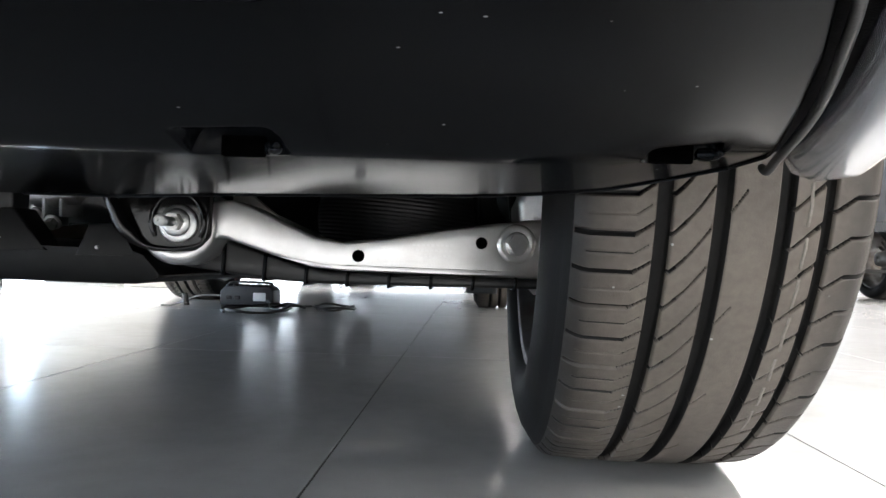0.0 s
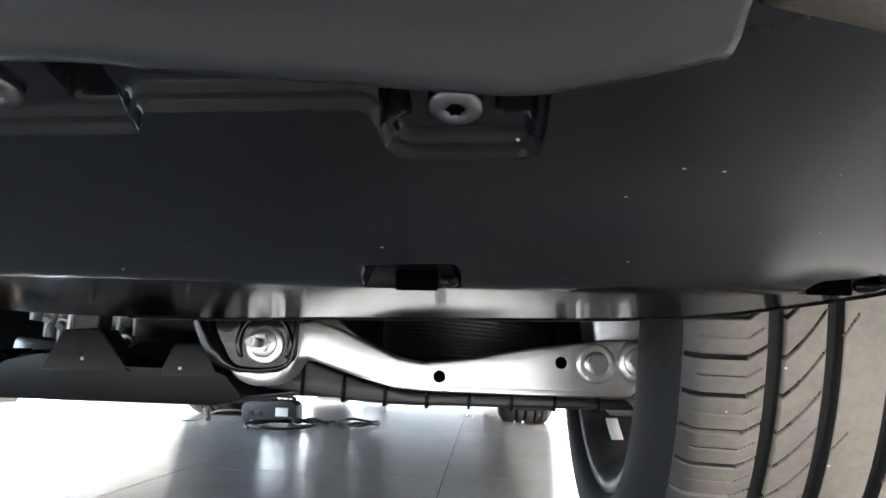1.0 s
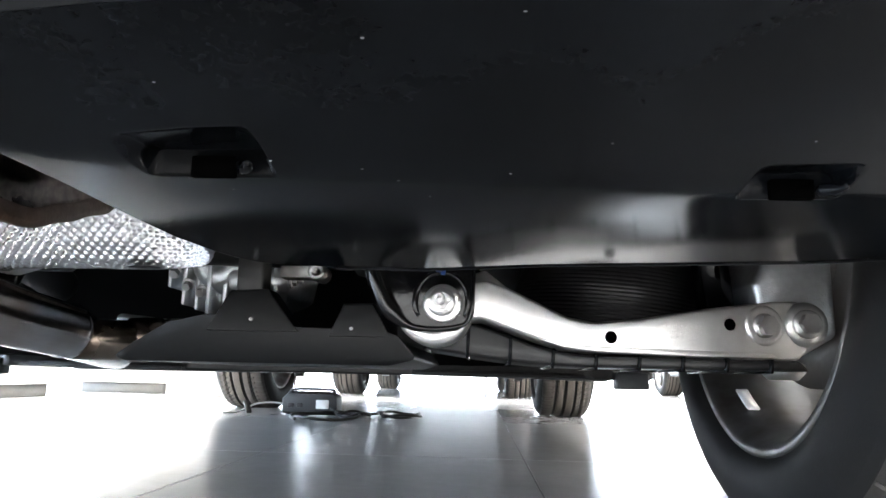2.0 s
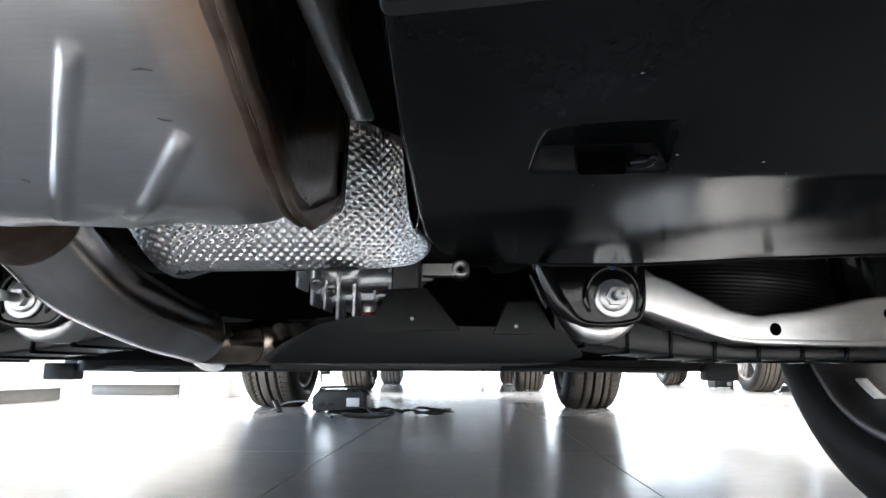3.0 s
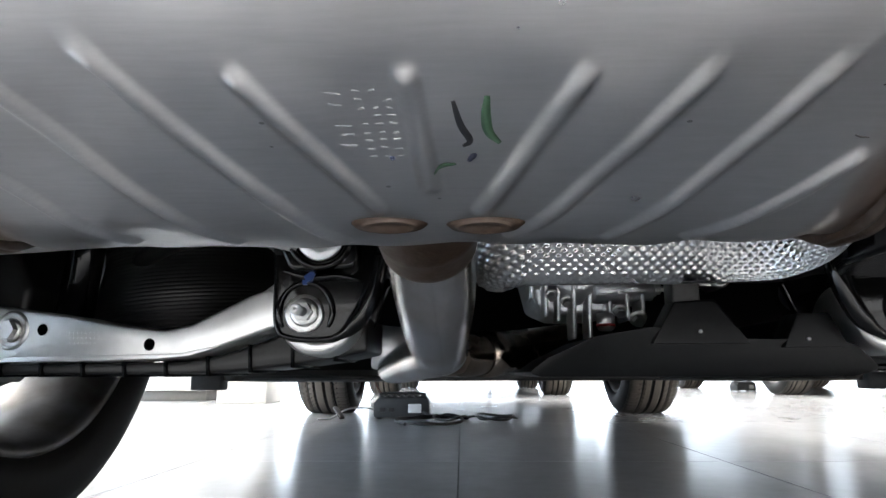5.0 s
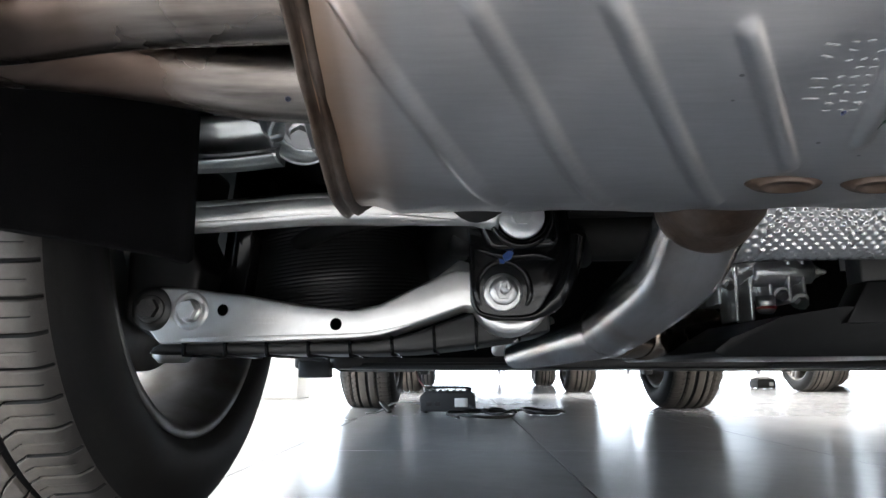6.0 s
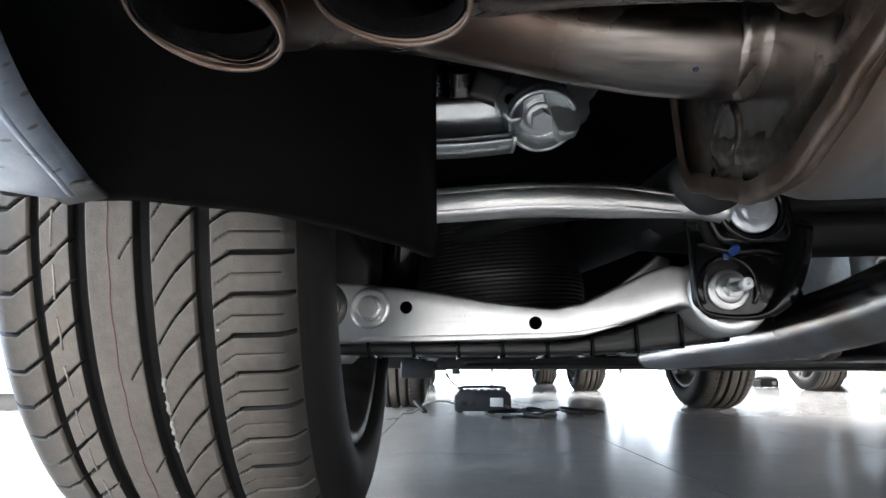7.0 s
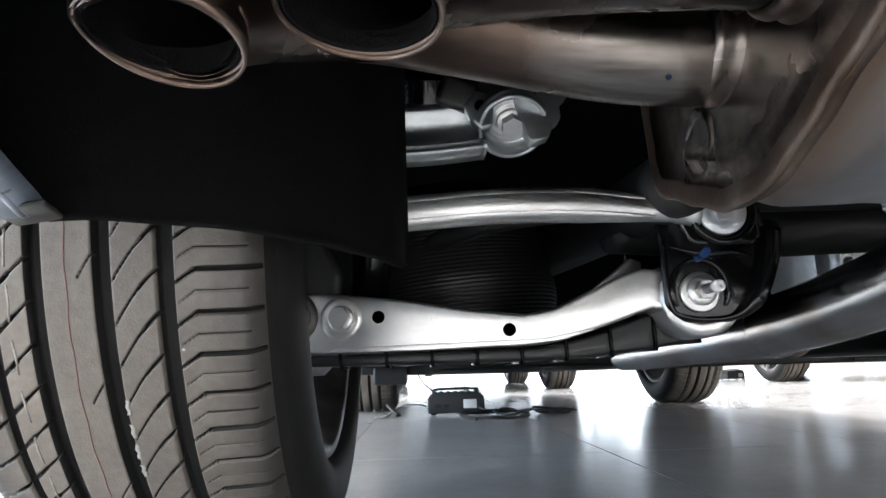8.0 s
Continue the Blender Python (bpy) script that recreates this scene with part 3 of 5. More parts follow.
# grey valance that laps over the rear rim of the tray with a rolled edge
def valance():
    rim = smooth_path([(-0.36, -0.705, 0), (-0.20, -0.704, 0), (-0.06, -0.704, 0), (0.02, -0.704, 0), (0.20, -0.712, 0), (0.40, -0.7134, 0), (0.446, -0.709, 0), (0.490, -0.704, 0), (0.532, -0.6992, 0), (0.550, -0.7005, 0), (0.567, -0.7058, 0), (0.588, -0.7135, 0)], 10)
    prof = [(0.0, 0.012), (0.0045, 0.007), (0.0055, 0.002), (0.0040, -0.0025), (0.0, -0.0052), (-0.005, -0.0060), (-0.010, -0.0045), (-0.015, -0.0010), (-0.020, 0.0015), (-0.04, 0.0065), (-0.07, 0.0145), (-0.10, 0.040), (-0.13, 0.090)]
    arr, pr = np.array([(p.x, p.y) for p in rim]), np.array(prof)
    def fn(U, V):
        i, j = U.astype(int), V.astype(int)
        x, y = arr[i, 0], arr[i, 1]
        base = 0.2755 + 0.235 * (-0.540 - y) - 0.0115 * (1 - sstep(0.0, 0.06, x))
        return x, y + pr[j, 0], base + pr[j, 1]
    return thick(part("rear_valance", surface("valance", fn, np.arange(len(rim)), np.arange(len(prof))), M_VALANCE, car, "satin black plastic valance with a rolled front edge"), 0.003, -1.0)


valance()

# ---- bumper corners: painted lower edges that curve round from the wheel arches
def bumper_corner(side):
    rail = smooth_path([(0.785, -0.415, 0.302), (0.770, -0.465, 0.281), (0.759, -0.505, 0.281), (0.746, -0.568, 0.290), (0.732, -0.616, 0.302), (0.717, -0.652, 0.312),
                        (0.688, -0.682, 0.3185), (0.640, -0.704, 0.3225), (0.592, -0.718, 0.326)], 8)
    sect = [(0.012, 0.006), (0.0, 0.0), (0.006, -0.002), (0.022, -0.003), (0.040, -0.001), (0.0480, -0.0005), (0.0505, 0.003), (0.060, 0.014), (0.070, 0.036), (0.084, 0.080), (0.096, 0.15), (0.104, 0.25), (0.11, 0.40)]
    # on the right a dark gap parts the painted lip from the undertray
    wide = [(0.026, 0.056), (0.0185, 0.011), (0.022, 0.003), (0.030, 0.0), (0.046, 0.002), (0.0510, 0.0055), (0.0540, 0.0080), (0.062, 0.016), (0.072, 0.036), (0.086, 0.080), (0.098, 0.15), (0.106, 0.25), (0.112, 0.40)]
    rings = []
    for i, p in enumerate(rail):
        d = rail[min(i + 1, len(rail) - 1)] - rail[max(i - 1, 0)]
        out = Vector((-d.y, d.x, 0)).normalized()
        if out.x - out.y < 0:
            out = -out
        k = float(sstep(-0.69, -0.65, np.array(p.y))) if side > 0 else 0.0
        rings.append([(side * (p.x + out.x * (a + (c - a) * k)), p.y + out.y * (a + (c - a) * k), p.z + b + (e - b) * k) for (a, b), (c, e) in zip(sect, wide)])
    def fn(U, V):
        i, j = U.astype(int), V.astype(int)
        arr = np.array(rings)
        return arr[i, j, 0], arr[i, j, 1], arr[i, j, 2]
    # the right-hand corner ends in an unpainted dark section towards the middle
    cut = len(rings) if side < 0 else next(i for i, p in enumerate(rail) if p.y < -0.664)
    me = surface("bumper", fn, np.arange(min(cut + 1, len(rings))), np.arange(len(sect)), flip=side < 0)
    # only the left corner takes the darker, bluer silver with specks
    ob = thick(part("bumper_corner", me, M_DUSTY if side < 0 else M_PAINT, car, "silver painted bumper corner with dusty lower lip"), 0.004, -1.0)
    if side > 0:
        me = surface("bumper", fn, np.arange(cut, len(rings)) + 0.0, np.arange(len(sect)))
        thick(part("lower_trim", me, M_BROWN, ob, "dark brownish unpainted bumper trim"), 0.004, -1.0)
    # rolled inner lip and the bare folded end under it
    for k0, mix, rr in ((2, 0.10, 0.0026), (2, 0.50, 0.0018)):
        if side > 0:
            break
        run = [Vector(r[k0]).lerp(Vector(r[k0 + 1]), mix) - Vector((0, 0, 0.0022)) for r in rings[10:cut]]
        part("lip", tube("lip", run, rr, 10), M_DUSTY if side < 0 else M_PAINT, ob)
    if side > 0:
        inner = []
        for i, p in enumerate(rail):
            d = rail[min(i + 1, len(rail) - 1)] - rail[max(i - 1, 0)]
            inner.append((p, Vector((-d.y, d.x, 0)).normalized() * (1 if -d.y - d.x > 0 else -1)))
        part("seal", tube("seal", [p + o * 0.0045 + Vector((0, 0, 0.002)) for p, o in inner[6:cut]], 0.0024, 12), M_DULL, ob, "black rubber seal along the gap")
        def gap(U, V):
            i = U.astype(int)
            arr, off = np.array([tuple(p) for p, _ in inner]), np.array([tuple(o) for _, o in inner])
            return arr[i, 0] + off[i, 0] * V, arr[i, 1] + off[i, 1] * V, arr[i, 2] + 0.014 + 0 * V
        thick(part("gap_backing", surface("gap", gap, np.arange(cut), np.linspace(-0.004, 0.024, 4)), M_FELT, ob), 0.002, 0)
    if side < 0:
        fold = slab("fold", [(-0.786, -0.490), (-0.752, -0.500), (-0.7585, -0.470), (-0.790, -0.455)], "z", 0.2735, 0.2765)
        bevelled(part("folded_end", fold, M_DULL, ob, "bare dark folded end of the bumper lip"), 0.001, 1)
    return ob


bumper_corner(1)
bumper_corner(-1)


# ---- rear bumper cover above and behind the valance, which shuts the underside off from the rear
def bumper_cover():
    prof = np.array([(0.105, 0.398), (0.03, 0.378), (0.004, 0.384), (-0.006, 0.42), (-0.010, 0.50), (0.0, 0.60)])
    def fn(U, V):
        j = V.astype(int)
        return U * 0.86, -0.955 + 0.20 * np.abs(U) ** 5 + prof[j, 0] * (1 - 0.6 * np.abs(U) ** 5), prof[j, 1] + 0 * U
    return thick(part("bumper_cover", surface("bumper_cover", fn, np.linspace(-1, 1, 41), np.arange(len(prof))), M_PAINT, car, "silver painted rear bumper cover"), 0.004, 0)


bumper_cover()

# ---- left wheel-arch liner behind the tyre
def liner(side):
    rail = smooth_path([(0.875, -0.420, 0), (0.825, -0.450, 0), (0.766, -0.462, 0), (0.715, -0.430, 0), (0.655, -0.368, 0), (0.610, -0.310, 0), (0.586, -0.283, 0)], 8)
    bottoms = np.interp(np.linspace(0, 1, len(rail)), [0, 0.17, 0.33, 0.6, 0.85, 1], [0.323, 0.281, 0.275, 0.281, 0.277, 0.272])
    zs = [0.0, 0.004, 0.02, 0.08, 0.16, 0.24, 0.34]
    lip = [0.006, 0.0, 0.0, 0.001, 0.003, 0.006, 0.012]
    def fn(U, V):
        i, j = U.astype(int), V.astype(int)
        arr = np.array([(p.x, p.y) for p in rail])
        return side * (arr[i, 0] + 0.3 * np.array(lip)[j]), arr[i, 1] - np.array(lip)[j] + 0.0015 * np.sin(i * 0.9), bottoms[i] + np.array(zs)[j]
    me = surface("liner", fn, np.arange(len(rail)), np.arange(len(zs)), flip=side > 0)
    return thick(part("wheel_arch_liner", me, M_FELT, car, "matt black wheel arch liner panel"), 0.004, 0.0)


liner(-1)

# ---- silencer
def muffler():
    sect = rounded([(-0.664, 0.3407), (-0.5005, 0.2611), (-0.380, 0.3060), (-0.360, 0.43), (-0.42, 0.49), (-0.62, 0.49), (-0.661, 0.44)], [0.072, 0.112, 0.03, 0.05, 0.05, 0.05, 0.05], 12)
    pts = [Vector(p) for p in sect]
    dense = []
    for i, p in enumerate(pts):
        q = pts[(i + 1) % len(pts)]
        n = max(1, int((q - p).length / 0.0022)) if p.y < 0.36 and q.y < 0.36 else max(1, int((q - p).length / 0.012))
        dense += [p.lerp(q, k / n) for k in range(n)]
    ring = np.array([tuple(p) for p in dense])
    nxt, prv = np.roll(ring, -1, 0), np.roll(ring, 1, 0)
    tan = nxt - prv
    nor = np.stack([tan[:, 1], -tan[:, 0]], 1)
    nor /= np.linalg.norm(nor, axis=1)[:, None]
    if (nor * (ring - ring.mean(0))).sum() < 0:
        nor = -nor
    XA, XB = -0.412, 0.062
    ribs = [((-0.3990, -0.632), (-0.3255, -0.500)), ((-0.3470, -0.632), (-0.2690, -0.500)), ((-0.2935, -0.630), (-0.2090, -0.502)), ((-0.2365, -0.6170), (-0.1865, -0.540)),
            ((-0.1680, -0.6160), (-0.1600, -0.555)), ((-0.095, -0.6155), (-0.136, -0.537)), ((-0.046, -0.6175), (-0.119, -0.505)), ((0.002, -0.6185), (-0.067, -0.505)), ((0.031, -0.5725), (-0.026, -0.505))]
    def belly(y):
        # the bottom sheet bows outwards a little between its two edges
        return 0.0032 * np.sin(np.pi * np.clip((y + 0.661) / 0.150, 0, 1))
    def fn(U, V):
        j = V.astype(int)
        x, y, z = U, ring[j, 0], ring[j, 1]
        lift = np.zeros_like(x)
        for (ax, ay), (bx, by) in ribs:
            dx, dy = bx - ax, by - ay
            t = np.clip(((x - ax) * dx + (y - ay) * dy) / (dx * dx + dy * dy), 0, 1)
            d = np.hypot(x - ax - t * dx, (y - ay - t * dy) * 1.1)
            lift = np.maximum(lift, 0.0036 * np.clip(1 - (d / 0.0056) ** 2, 0, None) ** 1.15 * sstep(-0.02, 0.10, t) * (0.85 + 0.15 * np.cos(t * 9)))
        lift = lift * (z < 0.36)
        dent = 0.0010 * np.sin(x * 40 + 1.3) * np.sin(y * 55) + 0.0006 * np.sin(x * 95) * np.cos(y * 80)
        dent = dent + 0.0005 * np.sin(x * 74 + 2.2 * np.sin(x * 29)) * np.exp(-((y + 0.478) / 0.022) ** 2) + 0.0004 * np.sin(x * 160 + 1.7 * np.sin(y * 90)) * np.exp(-((y + 0.49) / 0.02) ** 2)
        neck = -0.004 * (sstep(XB - 0.030, XB - 0.012, x) + 1 - sstep(XA + 0.012, XA + 0.030, x))
        o = lift + dent + neck + belly(y) * (z < 0.36)
        return x, y + nor[j, 0] * o, z + nor[j, 1] * o
    shell = part("muffler", surface("muffler", fn, np.linspace(XA, XB, 420), np.arange(len(ring)), wrap_v=True), M_SHELL, car, "brushed stainless steel silencer box with pressed ribs")
    centre = ring.mean(0)
    # rolled seams at both ends, heat-tinted brown
    for xs, sgn in ((XB, 1), (XA, -1)):
        prof = [(-0.0055, -0.004), (-0.005, 0.0), (-0.0028, 0.0014), (-0.0006, 0.0002), (0.0006, -0.0014), (0.0016, 0.0014), (0.0034, 0.0030), (0.0052, 0.0020), (0.006, -0.002), (0.005, -0.010)]
        def fs(U, V):
            i, j = U.astype(int), V.astype(int)
            pr = np.array(prof)
            wob = 0.0006 * np.sin(j * 0.35)
            return xs + sgn * pr[i, 0], ring[j, 0] + nor[j, 0] * (pr[i, 1] + wob), ring[j, 1] + nor[j, 1] * (pr[i, 1] + wob)
        part("seam", surface("seam", fs, np.arange(len(prof)), np.arange(len(ring)), wrap_v=True, flip=sgn < 0), M_RUST, shell, "brown heat-scaled rolled seam")
        def fe(U, V):
            j = V.astype(int)
            k = U
            bulge = -0.001 * (1 - (k / 1.0) ** 4) + 0.004 * np.exp(-((k - 0.72) / 0.08) ** 2) * 0.5
            return xs + sgn * (0.006 + bulge - 0.004), centre[0] + (ring[j, 0] - centre[0]) * (0.02 + 0.965 * k), centre[1] + (ring[j, 1] - centre[1]) * (0.02 + 0.965 * k)
        plate = part("end_plate", surface("end", fe, np.linspace(0, 1, 24), np.arange(len(ring)), wrap_v=True, flip=sgn > 0), M_PIPE, shell)
        if sgn < 0:
            prof = [(0.0, 0.001), (-0.0002, 0.011), (-0.0016, 0.0140), (-0.0034, 0.0160), (-0.0038, 0.0178), (-0.0022, 0.0200), (0.003, 0.023)]
            me = lathe("pressing", prof, "x", 40, closed=False)
            for v in me.vertices:
                v.co.z *= 1.15
            part("pressing", me, M_PIPE, plate, "oblong pressing with a bright edge", at=pose(xs + 0.0005, -0.445, 0.316, 12, 0, 0))
    # marks lie on the pressed bottom sheet
    low = np.where((ring[:, 1] < 0.345) & (nor[:, 1] < -0.35))[0]
    def on(x, y, up=0.0003):
        _, ys, zs = fn(np.full(len(low), x), low)
        k = np.argsort(ys)
        return (x, y, float(np.interp(y, ys[k], zs[k])) - up)
    def stroke(name, pts, width, material, label):
        path = smooth_path([(p[0], p[1], 0) for p in pts], 6)
        verts, faces = [], []
        for i, p in enumerate(path):
            d = (path[min(i + 1, len(path) - 1)] - path[max(i - 1, 0)]).normalized()
            w = width * (0.35 + 0.65 * math.sin(math.pi * min(1, (i + 1.5) / (len(path) + 1))))
            verts += [on(p.x - d.y * w, p.y + d.x * w), on(p.x + d.y * w, p.y - d.x * w)]
            if i:
                faces.append((2 * i - 2, 2 * i - 1, 2 * i + 1, 2 * i))
        ob = part(name, mesh_of(name, verts, faces), material, shell, label)
        thick(ob, 0.0001, 0)
    stroke("ink_mark", [(-0.149, -0.601), (-0.146, -0.590), (-0.142, -0.582), (-0.145, -0.579)], 0.0016, M_INK, "black marker stroke")
    stroke("ink_mark", [(-0.1352, -0.603), (-0.1355, -0.594), (-0.134, -0.586), (-0.129, -0.580)], 0.0022, M_GREEN, "green marker stroke")
    stroke("ink_mark", [(-0.158, -0.566), (-0.153, -0.5685), (-0.148, -0.569)], 0.0012, M_GREEN, "dark green marker stroke")
    stroke("ink_mark", [(-0.1425, -0.5705), (-0.1405, -0.5735), (-0.139, -0.5745)], 0.0014, M_DARKBLUE, "dark blue marker dot")
    stroke("ink_mark", [(-0.177, -0.572), (-0.175, -0.573)], 0.0012, M_DARKBLUE, "dark blue marker dot")
    for pts in (((0.0195, -0.6050), (0.0235, -0.6056), (0.0285, -0.6050)), ((0.0205, -0.5815), (0.0235, -0.5806), (0.0270, -0.5804))):
        stroke("scuff", pts, 0.0005, M_SCUFF, "short dark scuff")
    # unreadable stamping as short bars
    random.seed(5)
    bars = {}
    for row, (bx, n, h) in enumerate(((-0.196, 7, 0.0034), (-0.187, 9, 0.0016), (-0.181, 9, 0.0016), (-0.175, 9, 0.0016))):
        for k in range(n):
            if random.random() < 0.12:
                continue
            y = -0.606 + k * 0.0052 * (7 / n if row else 1.0) + random.uniform(-0.0005, 0.0005)
            x = bx + (y + 0.60) * 0.1
            if h not in bars:
                bm = block(-h, h, -0.0005, 0.0005, -0.0001, 0.0001)
                bars[h] = bpy.data.meshes.new("stamped_bar")
                bm.to_mesh(bars[h]), bm.free()
                bars[h].materials.append(M_STAMP)
            p = on(x, y, 0.0001)
            part("stamped_bar", bars[h], M_STAMP, shell, at=pose(p[0], p[1], p[2], -26, 0, random.uniform(-25, 25)))
    # brown pressed bosses round the inlet
    for bx in (-0.182, -0.134):
        prof = [(0.0022, 0.0001), (0.0024, 0.0060), (0.0040, 0.0080), (0.0036, 0.0095), (0.0020, 0.0105), (0.0024, 0.0120), (-0.0010, 0.0142)]
        me = lathe("boss", [(-a, r) for a, r in prof], "z", 36, closed=False)
        for v in me.vertices:
            v.co.x *= 1.5
            v.co.y *= 0.55
        p = on(bx, -0.5250, 0.0)
        part("boss", me, M_RUST, shell, "brown heat-tinted pressed boss", at=pose(p[0], p[1], p[2] + 0.0005, -26, 0, 0))
    return shell


silencer = muffler()


# ---- exhaust pipes
def pipe(name, pts, r, label, parent, wall=0.0, sides=40, material=None, steps=10):
    return part(name, tube(name, smooth_path(pts, steps), r, sides, wall), material or M_PIPE, parent, label)


inlet = pipe("inlet_pipe", [(-0.172, -0.425, 0.318), (-0.170, -0.395, 0.303), (-0.169, -0.362, 0.286), (-0.168, -0.303, 0.262), (-0.171, -0.172, 0.2415), (-0.1715, -0.090, 0.2335), (-0.1720, -0.048, 0.2300)], 0.0335, "curved steel exhaust pipe with heat tint", car, material=M_INLET)
part("collar", tube("collar", smooth_path([(-0.172, -0.435, 0.3225), (-0.171, -0.410, 0.3105), (-0.170, -0.388, 0.2993), (-0.1692, -0.372, 0.2912)], 8), [0.0385] * 14 + [0.0378, 0.0372, 0.0368, 0.0365, 0.0362, 0.0360, 0.0358, 0.0356, 0.0352, 0.0345, 0.0335], 40), M_RUST, inlet, "brown welded collar")
part("long_seam", tube("long_seam", smooth_path([(-0.147, -0.345, 0.300), (-0.143, -0.285, 0.280), (-0.146, -0.172, 0.2640), (-0.147, -0.09, 0.256), (-0.1475, -0.053, 0.2525)], 8), 0.0028, 10), M_PIPE, inlet, "raised brown seam along the pipe")
front_pipe = pipe("front_pipe", [(-0.1722, -0.050, 0.2298), (-0.182, -0.005, 0.2262), (-0.205, 0.070, 0.2195), (-0.236, 0.165, 0.2115), (-0.259, 0.240, 0.2065)], [0.0330] * 8 + list(np.linspace(0.0330, 0.0235, 33)), "bright steel pipe behind the weld", car, material=M_INLET)
part("weld", tube("weld", [(-0.1719, -0.0535, 0.2303), (-0.1720, -0.0495, 0.2300), (-0.1724, -0.0455, 0.2296)], [0.0335, 0.0347, 0.0335], 40), M_INLET, inlet)
link = pipe("link_pipe", [(-0.176, -0.030, 0.222), (-0.146, -0.008, 0.221), (-0.108, 0.030, 0.224), (-0.060, 0.080, 0.232), (0.02, 0.15, 0.245)], 0.0265, "dark heat-tinted steel pipe beyond the weld", car, material=M_LINK)
part("clamp", tube("clamp", [(-0.122, 0.014, 0.2226), (-0.108, 0.030, 0.2240), (-0.094, 0.044, 0.2258)], [0.0290, 0.0305, 0.0290], 32), M_LINK, link, "sleeve joint on the dark pipe")
tail_a = pipe("tail_pipe", [(-0.405, -0.562, 0.366), (-0.46, -0.562, 0.366), (-0.52, -0.563, 0.363), (-0.560, -0.574, 0.352), (-0.584, -0.603, 0.334), (-0.5935, -0.6160, 0.3165), (-0.5950, -0.6175, 0.3030)], [0.0275] * 30 + list(np.linspace(0.0275, 0.0268, 31)), "heat-tinted tail pipe with an oval open end", car, wall=0.0016)
tail_b = pipe("tail_pipe", [(-0.405, -0.478, 0.356), (-0.47, -0.478, 0.360), (-0.545, -0.486, 0.371), (-0.603, -0.520, 0.365), (-0.643, -0.575, 0.337), (-0.6575, -0.6045, 0.3140), (-0.6595, -0.6070, 0.3000)], [0.0285] * 30 + list(np.linspace(0.0285, 0.0268, 31)), "heat-tinted tail pipe with an oval open end", car, wall=0.0016)
for tb, yy, zz in ((tail_a, -0.562, 0.366), (tail_b, -0.478, 0.361)):
    part("flange", lathe("flange", [(-0.419, 0.028), (-0.419, 0.034), (-0.423, 0.0345), (-0.426, 0.0325), (-0.430, 0.0315), (-0.434, 0.0325), (-0.437, 0.0315), (-0.440, 0.028)], "x", 40), M_PIPE, tb, at=pose(0.011, yy, zz))
for tb, tip, back, tr in ((tail_a, (-0.5950, -0.6175, 0.3030), (-0.5945, -0.6170, 0.3075), 0.0270), (tail_b, (-0.6595, -0.6070, 0.3000), (-0.6588, -0.6061, 0.3049), 0.0270)):
    d = (Vector(tip) - Vector(back)).normalized()
    part("rim", tube("rim", [Vector(tip) - d * 0.003, Vector(tip) - d * 0.0012, Vector(tip) + d * 0.0004], [tr, tr + 0.0003, tr], 48, wall=0.0015), M_TIP, tb, "rust-brown pipe rim")
for tb, run in ((tail_a, [(-0.5949, -0.61745, 0.3036), (-0.5935, -0.6160, 0.3165), (-0.584, -0.603, 0.334), (-0.560, -0.574, 0.352)]), (tail_b, [(-0.6594, -0.60690, 0.3006), (-0.6575, -0.6045, 0.3140), (-0.643, -0.575, 0.337), (-0.603, -0.520, 0.365)])):
    part("soot_lining", tube("soot", smooth_path(run, 10), 0.0243, 40, 0.0006), M_FELT, tb, "soot-black inner wall")
me = lathe("dot", [(0, 0.0004), (-0.0004, 0.0014), (0.0005, 0.0018)], "y", 12)
part("ink_mark", me, M_DARKBLUE, tail_b, "dark blue marker dot", at=pose(-0.448, -0.4955, 0.3355, 50, 0, 0))


